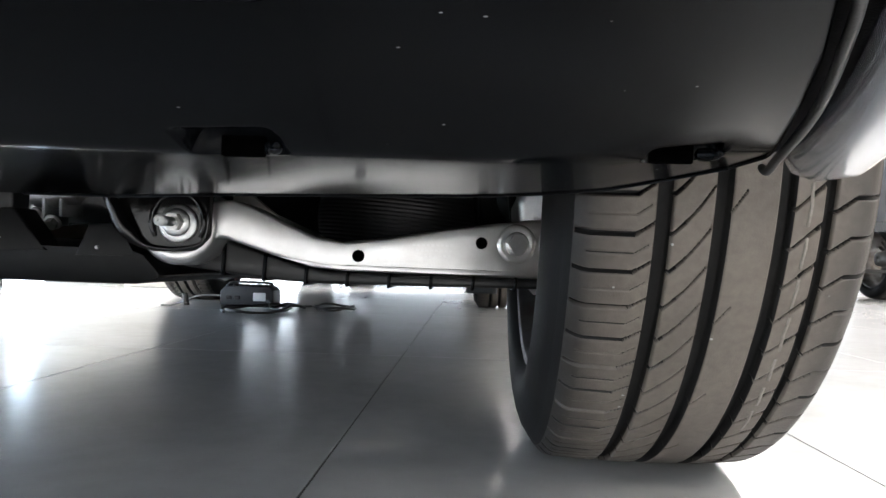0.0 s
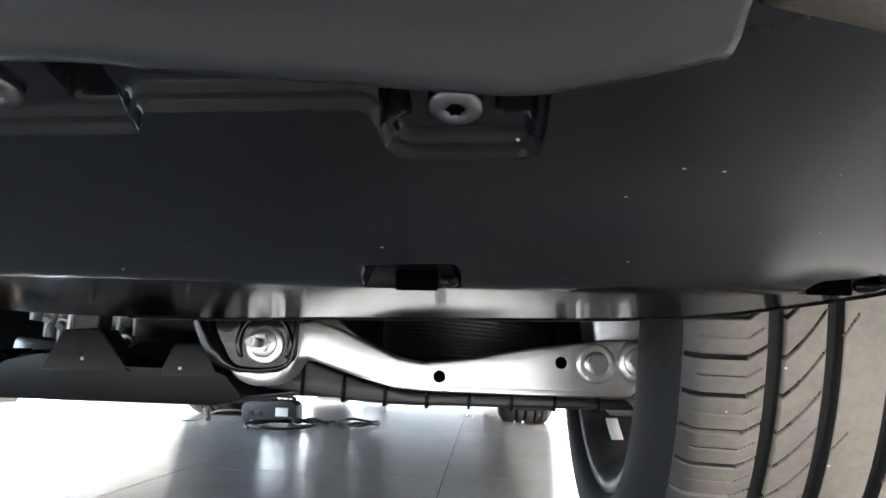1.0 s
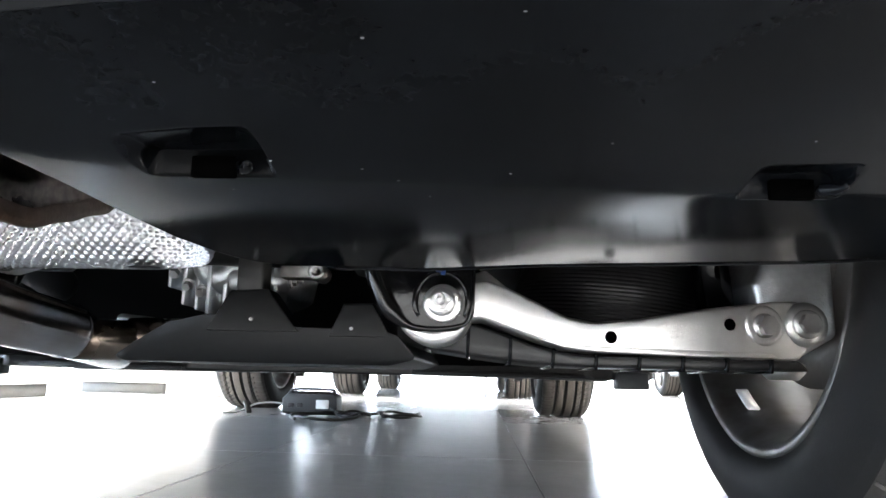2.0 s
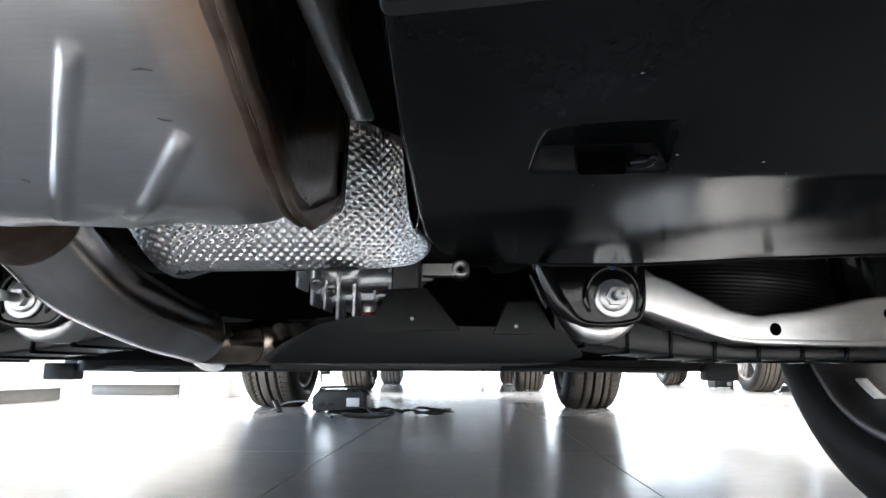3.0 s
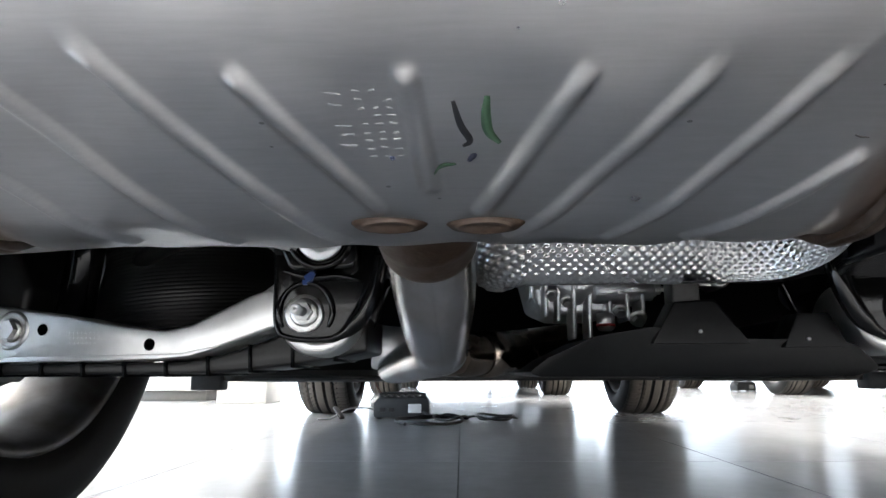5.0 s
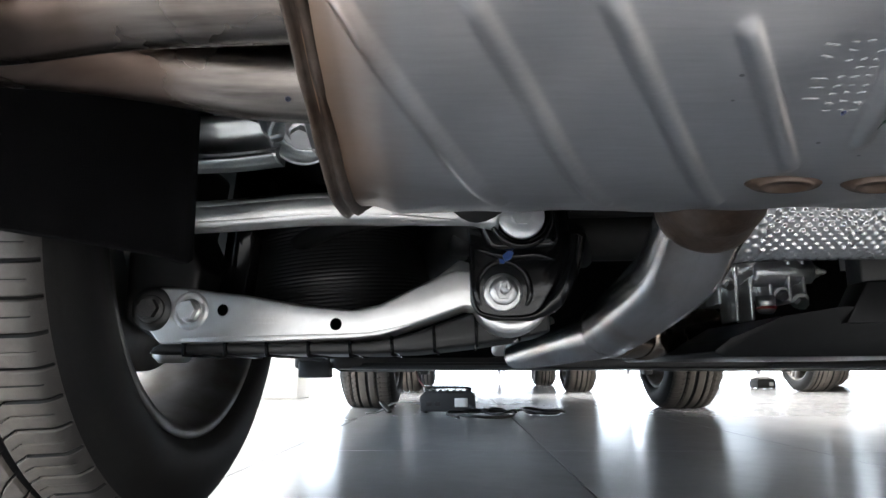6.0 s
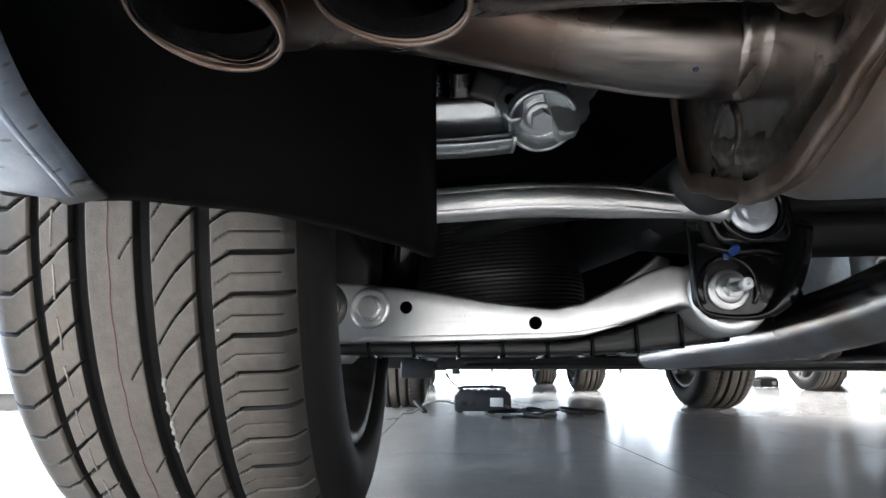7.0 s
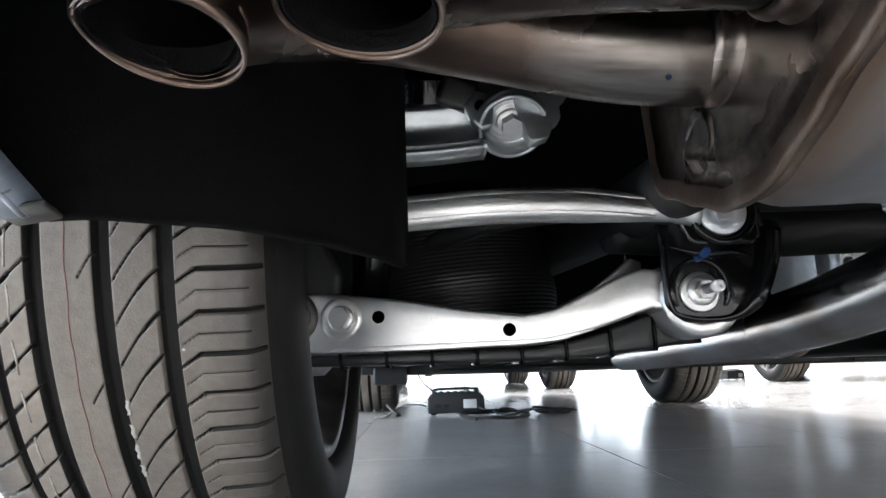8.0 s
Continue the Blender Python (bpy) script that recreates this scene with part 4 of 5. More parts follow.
# ---- embossed heat shield in front of the silencer
def heat_shield():
    # U: along the wall (left to right, then round the corner to the rear); V: from the lower rim up
    plan = smooth_path([(-0.118, -0.235, 0), (-0.112, -0.265, 0), (-0.090, -0.285, 0), (-0.02, -0.292, 0), (0.06, -0.295, 0), (0.100, -0.305, 0), (0.1215, -0.330, 0), (0.1275, -0.354, 0), (0.1265, -0.376, 0), (0.1215, -0.396, 0)], 10)
    P = np.array([(p.x, p.y) for p in plan])
    seg = np.r_[0, np.cumsum(np.hypot(*np.diff(P, axis=0).T))]
    total = seg[-1]
    prof = [(0.045, 0.298), (0.030, 0.281), (0.010, 0.2735), (0.0, 0.274), (-0.010, 0.279), (-0.022, 0.292), (-0.040, 0.32), (-0.066, 0.37), (-0.078, 0.392)]
    ps = np.r_[0, np.cumsum(np.hypot(*np.diff(np.array(prof), axis=0).T))]
    def fn(U, V):
        s, h = U * total, V * ps[-1] * (1 - 0.14 * sstep(0.64, 0.90, U))
        x, y = np.interp(s, seg, P[:, 0]), np.interp(s, seg, P[:, 1])
        tx, ty = np.gradient(np.interp(np.linspace(0, total, U.shape[0]), seg, P[:, 0])), np.gradient(np.interp(np.linspace(0, total, U.shape[0]), seg, P[:, 1]))
        ln = np.hypot(tx, ty)
        nx, ny = -(ty / ln)[:, None], (tx / ln)[:, None]          # towards the front of the car
        off, z = np.interp(h, ps, [q[0] for q in prof]), np.interp(h, ps, [q[1] for q in prof])
        k = 2 * np.pi / 0.0088
        emb = 0.0017 * (np.sin((s + h) * k / 2) * np.sin((s - h) * k / 2)) ** 2 * sstep(0.044, 0.052, h + 0.012 * sstep(0.60, 0.75, U)) * (1 - sstep(0.93, 0.985, V)) * (1 - sstep(0.97, 0.995, U))
        wav = 0.0008 * np.sin(s * 45) * np.sin(h * 40)
        off = np.where(off > 0, off * (1 - 0.85 * sstep(0.58, 0.72, U)), off * (1 - 0.8 * sstep(0.52, 0.72, U)))
        z = z + 0.030 * sstep(0.74, 1.0, U) * (1 - sstep(0.0, 0.55, V))
        o = off - emb + wav
        return x + nx * o, y + ny * o, z - emb * 0.4
    return thick(part("heat_shield", surface("heat_shield", fn, np.linspace(0, 1, 520), np.linspace(0, 1, 190)), M_FOIL, car, "shiny aluminium heat shield with embossed diamond dimples"), 0.0008, 0)


shield = heat_shield()
part("drain_hole", lathe("hole", [(0, 0.001), (0, 0.009), (-0.0006, 0.010), (-0.0006, 0.001)], "z", 28), M_RUBBER, shield, "dark oval hole", at=pose(0.051, -0.300, 0.2730) @ Matrix.Diagonal((1.5, 0.8, 1, 1)))

# ---- bracing strut beside the silencer
bevelled(part("support_strut", slab("strut", [(-0.72, 0.337), (-0.72, 0.357), (-0.437, 0.351), (-0.486, 0.3325)], "x", 0.0875, 0.0990), M_ARM, car, "grey sheet-metal support strut beside the silencer"), 0.004)

# ---- rear suspension, built for the right side and mirrored
def suspension(side):
    def flip(pts):
        return [(side * a, b) for a, b in pts]
    lbl = "bright cast aluminium lower control arm with holes"
    outline = rounded([(0.318, 0.240), (0.318, 0.282), (0.352, 0.287), (0.372, 0.281), (0.438, 0.251), (0.468, 0.246), (0.52, 0.252), (0.59, 0.265), (0.672, 0.276), (0.700, 0.277), (0.714, 0.268), (0.722, 0.247), (0.716, 0.232), (0.698, 0.212), (0.675, 0.209),
                       (0.58, 0.2115), (0.47, 0.214), (0.436, 0.217), (0.395, 0.229), (0.345, 0.246)], 0.010, 4)
    # the plate leans a little: outer end further ahead
    def lean(me):
        for v in me.vertices:
            v.co.y += (abs(v.co.x) - 0.5) * 0.17
        return me
    bm = slab("arm", flip(outline), "y", -0.128, -0.060)
    me = bpy.data.meshes.new("control_arm")
    bm.to_mesh(me), bm.free()
    arm = bevelled(part("control_arm", lean(me), M_ALU, car, lbl), 0.006, 3, 30)
    crease = [(0.405, 0.2285), (0.450, 0.2205), (0.60, 0.2185), (0.665, 0.2175), (0.672, 0.2125), (0.58, 0.2130), (0.47, 0.2155), (0.436, 0.2185), (0.402, 0.2275)]
    bm = slab("bead", flip(rounded(crease, 0.002, 2)), "y", -0.1295, -0.122)
    me = bpy.data.meshes.new("bead")
    bm.to_mesh(me), bm.free()
    bevelled(part("bead", lean(me), M_ALU, arm), 0.0015, 3)
    random.seed(11)
    for row in range(3):
        for k in range(9 - row):
            bx = 0.545 + k * 0.0052 + row * 0.004
            bm = block(-0.0017, 0.0017, -0.0003, 0.0003, -random.uniform(0.0008, 0.0016), random.uniform(0.0008, 0.0016))
            part("cast_bar", bm, M_ALU, arm, at=pose(side * bx, -0.1281 + (bx - 0.5) * 0.17, 0.2445 - row * 0.0058, 0, 0, side * 9.6))
    for hx, hz, hr in ((0.4855, 0.2305, 0.0066), (0.6195, 0.2485, 0.0066)):
        me = lathe("hole", [(-0.0006, 0.00005), (-0.0006, hr * 0.95), (0.0, hr * 1.02), (0.006, hr * 1.02), (0.006, 0.00005)], "y", 28)
        part("hole", me, M_VOID, arm, "dark round hole in the arm", at=pose(side * hx, -0.1282 + (hx - 0.5) * 0.17, hz, 0, 0, side * 9.6))
    part("bolt_boss", lathe("boss", [(0.001, 0.001), (0.0, 0.0135), (-0.0016, 0.017), (-0.0016, 0.0195), (0.0, 0.0225), (0.006, 0.023), (0.008, 0.001)], "y", 36), M_ALU, arm, at=pose(side * 0.659, -0.128 + 0.159 * 0.17, 0.2485, 0, 0, side * 9.6))
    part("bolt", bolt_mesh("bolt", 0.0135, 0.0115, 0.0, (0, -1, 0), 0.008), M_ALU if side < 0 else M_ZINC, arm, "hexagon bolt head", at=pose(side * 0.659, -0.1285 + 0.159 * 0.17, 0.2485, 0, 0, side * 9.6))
    bm = slab("tab", flip([(0.392, 0.272), (0.350, 0.304), (0.338, 0.300), (0.338, 0.280)]), "y", -0.112, -0.104)
    bevelled(part("tab", bm, M_ALU, arm), 0.002, 2)
    # outer joint at the knuckle; on the left its shade is painted as darker metal
    part("joint", lathe("joint", [(-0.015, 0.001), (-0.015, 0.018), (-0.010, 0.025), (0.03, 0.027), (0.04, 0.02), (0.04, 0.001)], "y", 36), M_ALU if side > 0 else M_SHADED_CAST, arm, at=pose(side * 0.706, -0.085, 0.251))
    part("bolt", bolt_mesh("bolt", 0.016, 0.0115, 0.0, (0, -1, 0), 0.009), M_ZINC if side > 0 else M_SHADED_CAST, arm, "hexagon bolt", at=pose(side * 0.706, -0.10, 0.251))
    # black ribbed cover under the arm
    cover_top = [(0.25, 0.262), (0.30, 0.250), (0.34, 0.243), (0.40, 0.222), (0.45, 0.212), (0.69, 0.210)]
    cover_low = [(0.70, 0.199), (0.45, 0.1985), (0.40, 0.2005), (0.34, 0.207), (0.29, 0.214), (0.25, 0.222)]
    cover = bevelled(part("arm_cover", slab("cover", flip(cover_top + cover_low), "y", -0.115, 0.03), M_DULL, car, "black ribbed plastic cover under the control arm"), 0.004, 2)
    for k in range(9):
        cx = 0.285 + k * 0.0465
        zt = float(np.interp(cx, [p[0] for p in cover_top], [p[1] for p in cover_top]))
        zl = float(np.interp(cx, [p[0] for p in reversed(cover_low)], [p[1] for p in reversed(cover_low)]))
        bm = slab("rib", flip([(cx - 0.002, zl - 0.003), (cx + 0.0015, zl - 0.003), (cx + 0.003, zt + 0.001), (cx - 0.0005, zt + 0.001)]), "y", -0.1195, 0.02)
        bevelled(part("rib", bm, M_PLASTIC, cover), 0.0008, 1)
    # black subframe bracket with its bolts
    br = rounded([(0.240, 0.372), (0.230, 0.302), (0.250, 0.250), (0.272, 0.2295), (0.322, 0.2305), (0.339, 0.246), (0.340, 0.310), (0.347, 0.372)], [0.01, 0.02, 0.02, 0.022, 0.018, 0.015, 0.02, 0.01], 6)
    bracket = bevelled(part("subframe_bracket", slab("bracket", flip(br), "y", -0.176, -0.168), M_GLOSSBLACK, car, "glossy black pressed-steel subframe bracket"), 0.0035, 3)
    bevelled(part("rear_plate", slab("bracket2", flip(br), "y", -0.062, -0.052), M_GLOSSBLACK, bracket), 0.0035, 3)
    edge = smooth_path([(side * p[0], -0.1765, p[1]) for p in ((0.230, 0.320), (0.236, 0.286), (0.252, 0.252), (0.276, 0.2345), (0.318, 0.2345), (0.335, 0.249), (0.3365, 0.310))], 8)
    part("rolled_edge", tube("rolled_edge", edge, list(np.interp(np.linspace(0, 1, len(edge)), [0, 0.35, 0.5, 1], [0.0115, 0.0095, 0.0030, 0.0020])), 16), M_GLOSSBLACK, bracket, "rolled glossy edge")
    er = 0.0200
    ecc = part("eccentric_washer", lathe("ecc", [(0.0, 0.001), (0.0, er - 0.0005), (-0.003, er), (-0.004, er - 0.002), (-0.004, 0.001)], "y", 40), M_ZINC, bracket, "zinc eccentric washer", at=pose(side * 0.306, -0.176, 0.2585))
    part("bolt", bolt_mesh("bolt", 0.0145, 0.0095, 0.023, (0, -1, 0), 0.009), M_ZINC, bracket, "zinc nut on a threaded stud", at=pose(side * 0.305, -0.180, 0.2600))
    part("stud_end", lathe("stud_end", [(0.0, 0.001), (0.0, 0.0052), (-0.004, 0.0058), (-0.009, 0.0055), (-0.0105, 0.004), (-0.0108, 0.001)], "y", 20), M_LABEL, bracket, "pale rounded stud end", at=pose(side * 0.305, -0.2105, 0.2600))
    arch = [(side * 0.305 + 0.0275 * math.cos(a), -0.1765, 0.2610 + 0.0300 * math.sin(a)) for a in np.linspace(-0.55, math.pi + 0.55, 26)]
    part("pressed_bead", tube("bead", arch, list(np.interp(np.linspace(0, 1, 26), [0, 0.1, 0.5, 0.9, 1], [0.0018, 0.0036, 0.0024, 0.0036, 0.0018])), 12), M_GLOSSBLACK, bracket, "raised horseshoe bead round the bolt")
    fold = smooth_path([(side * 0.250, -0.177, 0.2925), (side * 0.272, -0.1795, 0.2975), (side * 0.300, -0.1800, 0.2960), (side * 0.332, -0.177, 0.3040)], 6)
    part("pressed_fold", tube("fold", fold, list(np.interp(np.linspace(0, 1, len(fold)), [0, 0.2, 0.8, 1], [0.001, 0.0040, 0.0040, 0.001])), 12), M_GLOSSBLACK, bracket, "pressed fold across the bracket")
    part("bush_eye", lathe("eye", [(0.0, 0.001), (0.0, 0.030), (-0.006, 0.0335), (-0.012, 0.0330), (-0.015, 0.0300), (-0.012, 0.0262), (-0.006, 0.0255), (-0.006, 0.001)], "y", 44), M_GLOSSBLACK, bracket, "rounded black eye round the upper bolt", at=pose(side * 0.287, -0.190, 0.333))
    part("bolt", bolt_mesh("bolt", 0.0235, 0.010, 0.0, (0, -1, 0), 0.004), M_ROUGHALU, bracket, "flat dull bolt washer", at=pose(side * 0.287, -0.200, 0.333))
    bevelled(part("upper_plate", slab("upper", flip(rounded([(0.248, 0.302), (0.252, 0.365), (0.322, 0.368), (0.331, 0.33), (0.318, 0.300)], 0.014, 4)), "y", -0.198, -0.170), M_GLOSSBLACK, bracket), 0.004, 3)
    for dab, front in (([(0.294, 0.299), (0.299, 0.3015), (0.306, 0.296), (0.303, 0.290), (0.297, 0.2925)], -0.1856), ([(0.303, 0.2885), (0.3055, 0.2940), (0.3090, 0.2935), (0.3085, 0.2885)], -0.1800)):
        part("paint_dab", slab("dab", flip(rounded(dab, 0.001, 3)), "y", front, -0.1758), M_BLUE, bracket, "dab of blue paint")
    # aluminium bush cup under the bracket
    part("bush_cup", lathe("cup", [(-0.060, 0.020), (-0.060, 0.0385), (-0.056, 0.0415), (0.02, 0.0420), (0.03, 0.038), (0.03, 0.020)], "y", 48), M_ALU, bracket, "bright aluminium bush cup", at=pose(side * 0.296, -0.10, 0.2575))
    # upper link
    link = smooth_path([(side * 0.74, -0.175, 0.335), (side * 0.60, -0.190, 0.338), (side * 0.50, -0.197, 0.343), (side * 0.42, -0.198, 0.342), (side * 0.36, -0.198, 0.337), (side * 0.31, -0.196, 0.334)], 8)
    rad = np.interp(np.linspace(0, 1, len(link)), [0, 0.35, 0.6, 0.8, 0.9, 1], [0.0145, 0.0155, 0.0155, 0.011, 0.010, 0.015])
    up = part("upper_link", tube("link", link, list(rad), 28, squash=1.1), M_ALU, car, "bright aluminium upper suspension link with twin beads")
    for dz in (-0.008, 0.009):
        run = [p + Vector((0, -0.0071, dz)) for p in link[:34]]
        part("bead", tube("bead", run, list(np.interp(np.linspace(0, 1, 34), [0, 0.75, 1], [0.0066, 0.0064, 0.0015])), 14), M_ALU, up)
    # air spring bellows above the arm
    prof = [(0.228, 0.001), (0.228, 0.108)]
    for k in range(26):
        z = 0.233 + k * 0.0050
        w = 0.008 * math.sin(k * 0.19)
        prof += [(z, 0.1250 + w), (z + 0.0022, 0.1262 + w), (z + 0.0032, 0.1242 + w), (z + 0.0042, 0.1242 + w)]
    prof += [(0.37, 0.120), (0.42, 0.10), (0.42, 0.001)]
    part("air_spring", lathe("spring", prof, "z", 72), M_BELLOWS, car, "black ribbed rubber air spring", at=pose(side * 0.500, 0.095, 0.006, 0, side * 5, 0))
    # knuckle, near-black on the left where shade is put into its colour
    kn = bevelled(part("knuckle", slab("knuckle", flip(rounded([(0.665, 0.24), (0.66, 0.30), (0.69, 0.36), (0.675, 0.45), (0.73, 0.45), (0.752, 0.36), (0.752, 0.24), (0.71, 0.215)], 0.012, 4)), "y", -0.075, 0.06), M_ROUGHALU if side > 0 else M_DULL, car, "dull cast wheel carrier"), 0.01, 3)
    part("damper", tube("damper", [(side * 0.64, -0.02, 0.22), (side * 0.61, -0.03, 0.50)], 0.022, 24), M_GLOSSBLACK, car, "black damper tube")
    part("ball_joint", lathe("ball", [(0.0, 0.001), (0.0, 0.016), (0.008, 0.024), (0.018, 0.024), (0.024, 0.014), (0.024, 0.001)], "z", 32), M_ZINC, kn, at=pose(side * 0.70, -0.045, 0.190))


suspension(1)
suspension(-1)

# upper arm with its downward bolt, on the left where the liner leaves it open
ARM = np.array([(-0.246, 0.421), (-0.262, 0.4195), (-0.2685, 0.4150), (-0.2690, 0.4085), (-0.2640, 0.4030), (-0.2610, 0.3950), (-0.2620, 0.3855), (-0.2670, 0.3800), (-0.2730, 0.3782), (-0.2745, 0.3760), (-0.2715, 0.3742), (-0.2765, 0.3726), (-0.2790, 0.3705), (-0.2780, 0.3680), (-0.2650, 0.3665), (-0.246, 0.3675)])


def arm_beam(U, V):
    """A pressed channel with a double-rolled lower flange, swept up slightly towards its end."""
    j = V.astype(int)
    x = -0.70 + 0.182 * U
    rise = 0.006 * np.clip((x + 0.60) / 0.08, -1, 1) ** 2 * (x > -0.60)
    return x, ARM[j, 0] + 0.06 * np.clip(-0.60 - x, 0, None), ARM[j, 1] + rise


upper = thick(part("upper_arm", surface("upper_arm", arm_beam, np.linspace(0, 1, 30), np.arange(len(ARM))), M_ARM, car, "dull aluminium upper arm with a bolted end"), 0.004, 1.0)
part("arm_end", slab("arm_end", [(a, b + 0.0058) for a, b in ARM.tolist()], "x", -0.5195, -0.5170), M_ARM, upper)
# pan-shaped end with rolled rim, washer and bolt, facing down and rearwards
face = Matrix.Translation((-0.4955, -0.268, 0.4020)) @ Vector((0, 0, -1)).rotation_difference(Vector((0.04, -0.66, -0.75)).normalized()).to_matrix().to_4x4()
pan = part("pan", lathe("pan", [(0.030, 0.001), (0.030, 0.030), (-0.004, 0.0300), (-0.0075, 0.0322), (-0.0100, 0.0310), (-0.0105, 0.0296), (-0.0130, 0.0304), (-0.0155, 0.0286), (-0.0150, 0.0264), (-0.0050, 0.0252), (0.0, 0.0225), (0.0005, 0.001)], "z", 48), M_ARM, upper, "round pressed end pan with a rolled rim", at=face)
part("washer", lathe("washer", [(0.0, 0.001), (0.0, 0.0195), (-0.0015, 0.0205), (-0.0025, 0.0185), (-0.0015, 0.0165), (-0.0025, 0.0145), (-0.0040, 0.0135), (-0.0040, 0.001)], "z", 40), M_ZINC, upper, at=face)
part("bolt", bolt_mesh("bolt", 0.0130, 0.0098, 0.0, (0, 0, -1), 0.0095), M_ZINC, upper, "zinc hexagon bolt", at=face @ Matrix.Translation((0, 0, -0.0040)))
bevelled(part("lug", slab("lug", rounded([(-0.482, 0.375), (-0.466, 0.380), (-0.4625, 0.3905), (-0.4555, 0.3950), (-0.4560, 0.4085), (-0.4440, 0.4220), (-0.470, 0.440), (-0.500, 0.430)], 0.005, 3), "y", -0.285, -0.268), M_ARM, upper, "cast lug beside the pan"), 0.004, 3)
bevelled(part("ear", slab("ear", rounded([(-0.530, 0.396), (-0.522, 0.388), (-0.512, 0.392), (-0.510, 0.420), (-0.526, 0.424), (-0.536, 0.410)], 0.004, 3), "y", -0.282, -0.268), M_ARM, upper), 0.003, 3)
part("ear_hole", lathe("hole", [(0, 0.0003), (-0.001, 0.0045), (0.003, 0.005), (0.003, 0.0003)], "y", 16), M_VOID, upper, at=pose(-0.5225, -0.2835, 0.409))
part("paint_mark", lathe("dot", [(0, 0.0005), (-0.0006, 0.003), (0.0005, 0.0035)], "y", 12), M_BLUE, upper, "blue paint dot", at=pose(-0.478, -0.2855, 0.4190))
boot = [(0, 0.001), (0, 0.024)]
for k in range(6):
    boot += [(0.002 + 0.006 * k, 0.0275), (0.0045 + 0.006 * k, 0.0245)]
part("boot", lathe("boot", boot + [(0.04, 0.020), (0.04, 0.001)], "z", 32), M_GLOSSBLACK, upper, "small black ribbed rubber boot", at=pose(-0.562, -0.238, 0.418, 28, 0, 0))
bevelled(part("boot_label", block(-0.005, 0.005, -0.0006, 0.0006, -0.004, 0.004), M_LABEL, upper, "small white label", at=pose(-0.5655, -0.2635, 0.4375, 12, 8, 0)), 0.0005, 1)
bevelled(part("clip", block(-0.016, 0.016, -0.012, 0.012, -0.013, 0.013), M_DULL, upper, "black plastic sensor clip", at=pose(-0.5395, -0.268, 0.4240, 10, 20, 0)), 0.005, 3)
part("lead", tube("lead", smooth_path([(-0.578, -0.262, 0.431), (-0.575, -0.266, 0.446), (-0.573, -0.27, 0.47)], 6), 0.0012, 8), M_CABLE, upper, "thin black sensor lead")

# crossmember, anti-roll bar and floor of the car above
sub = part("subframe", tube("cross", smooth_path([(-0.36, -0.08, 0.35), (-0.20, -0.06, 0.345), (0.0, -0.05, 0.35), (0.20, -0.06, 0.345), (0.36, -0.08, 0.35)], 8), 0.035, 28), M_RUBBER, car, "glossy black tubular rear subframe")
for s in (-1, 1):
    part("side_member", tube("side", smooth_path([(s * 0.33, -0.22, 0.36), (s * 0.35, 0.0, 0.36), (s * 0.42, 0.25, 0.35), (s * 0.47, 0.38, 0.34)], 8), 0.034, 24), M_RUBBER, sub)
    part("arch_tube", tube("arch", smooth_path([(s * 0.195, -0.02, 0.320), (s * 0.210, -0.09, 0.312), (s * 0.222, -0.145, 0.312), (s * 0.231, -0.176, 0.318)], 8), 0.0125, 20), M_RUBBER, sub)
part("anti_roll_bar", tube("bar", smooth_path([(-0.62, 0.10, 0.31), (-0.55, -0.02, 0.345), (-0.40, -0.10, 0.36), (0.0, -0.11, 0.365), (0.40, -0.10, 0.36), (0.55, -0.02, 0.345), (0.62, 0.10, 0.31)], 8), 0.012, 20), M_RUBBER, car, "black anti-roll bar")

# differential housing
diff = bevelled(part("differential", slab("diff", rounded([(-0.050, 0.285), (-0.02, 0.272), (0.045, 0.272), (0.085, 0.288), (0.100, 0.37), (-0.07, 0.37)], 0.016, 5), "y", 0.02, 0.17), M_ROUGHALU, car, "ribbed cast aluminium differential housing"), 0.008, 3)
for k, (rx, zl, w) in enumerate(((-0.058, 0.290, 0.003), (-0.040, 0.268, 0.0028), (-0.024, 0.262, 0.0024), (-0.006, 0.240, 0.0026), (0.014, 0.241, 0.0026), (0.040, 0.268, 0.0022), (0.060, 0.262, 0.0026), (0.080, 0.272, 0.0026))):
    bevelled(part("fin", slab("fin", rounded([(rx - w * 1.3, 0.350), (rx + w * 1.3, 0.350), (rx + w * 0.8, zl), (rx - w * 0.8, zl)], 0.002, 2), "y", -0.022 + 0.004 * (k % 3), 0.03), M_ROUGHALU, diff), 0.001, 1)
part("cross_tube", lathe("cross", [(0.018, 0.001), (0.018, 0.016), (0.024, 0.0185), (0.070, 0.0185), (0.074, 0.0155), (0.094, 0.0150), (0.096, 0.001)], "x", 28), M_ROUGHALU, diff, at=pose(0, -0.005, 0.303))
part("bolt", bolt_mesh("bolt", 0.010, 0.007, 0.008, (1, 0, 0), 0.006), M_ZINC, diff, at=pose(0.096, -0.005, 0.303))
for dx, dz, r in ((-0.052, 0.312, 0.009), (-0.034, 0.296, 0.008), (-0.015, 0.288, 0.008), (0.050, 0.276, 0.009), (0.072, 0.266, 0.011), (0.028, 0.330, 0.011), (-0.045, 0.335, 0.008)):
    part("bolt", bolt_mesh("bolt", r, r * 0.7, 0.0, (0, -0.8, -0.6), 0.008), M_ZINC, diff, at=pose(dx, -0.018, dz))
part("plug", lathe("plug", [(0.0, 0.001), (0.0, 0.007), (0.003, 0.0105), (0.014, 0.0115), (0.022, 0.0115), (0.022, 0.001)], "z", 20), M_ZINC, diff, "bright filler plug", at=pose(0.034, -0.010, 0.250))
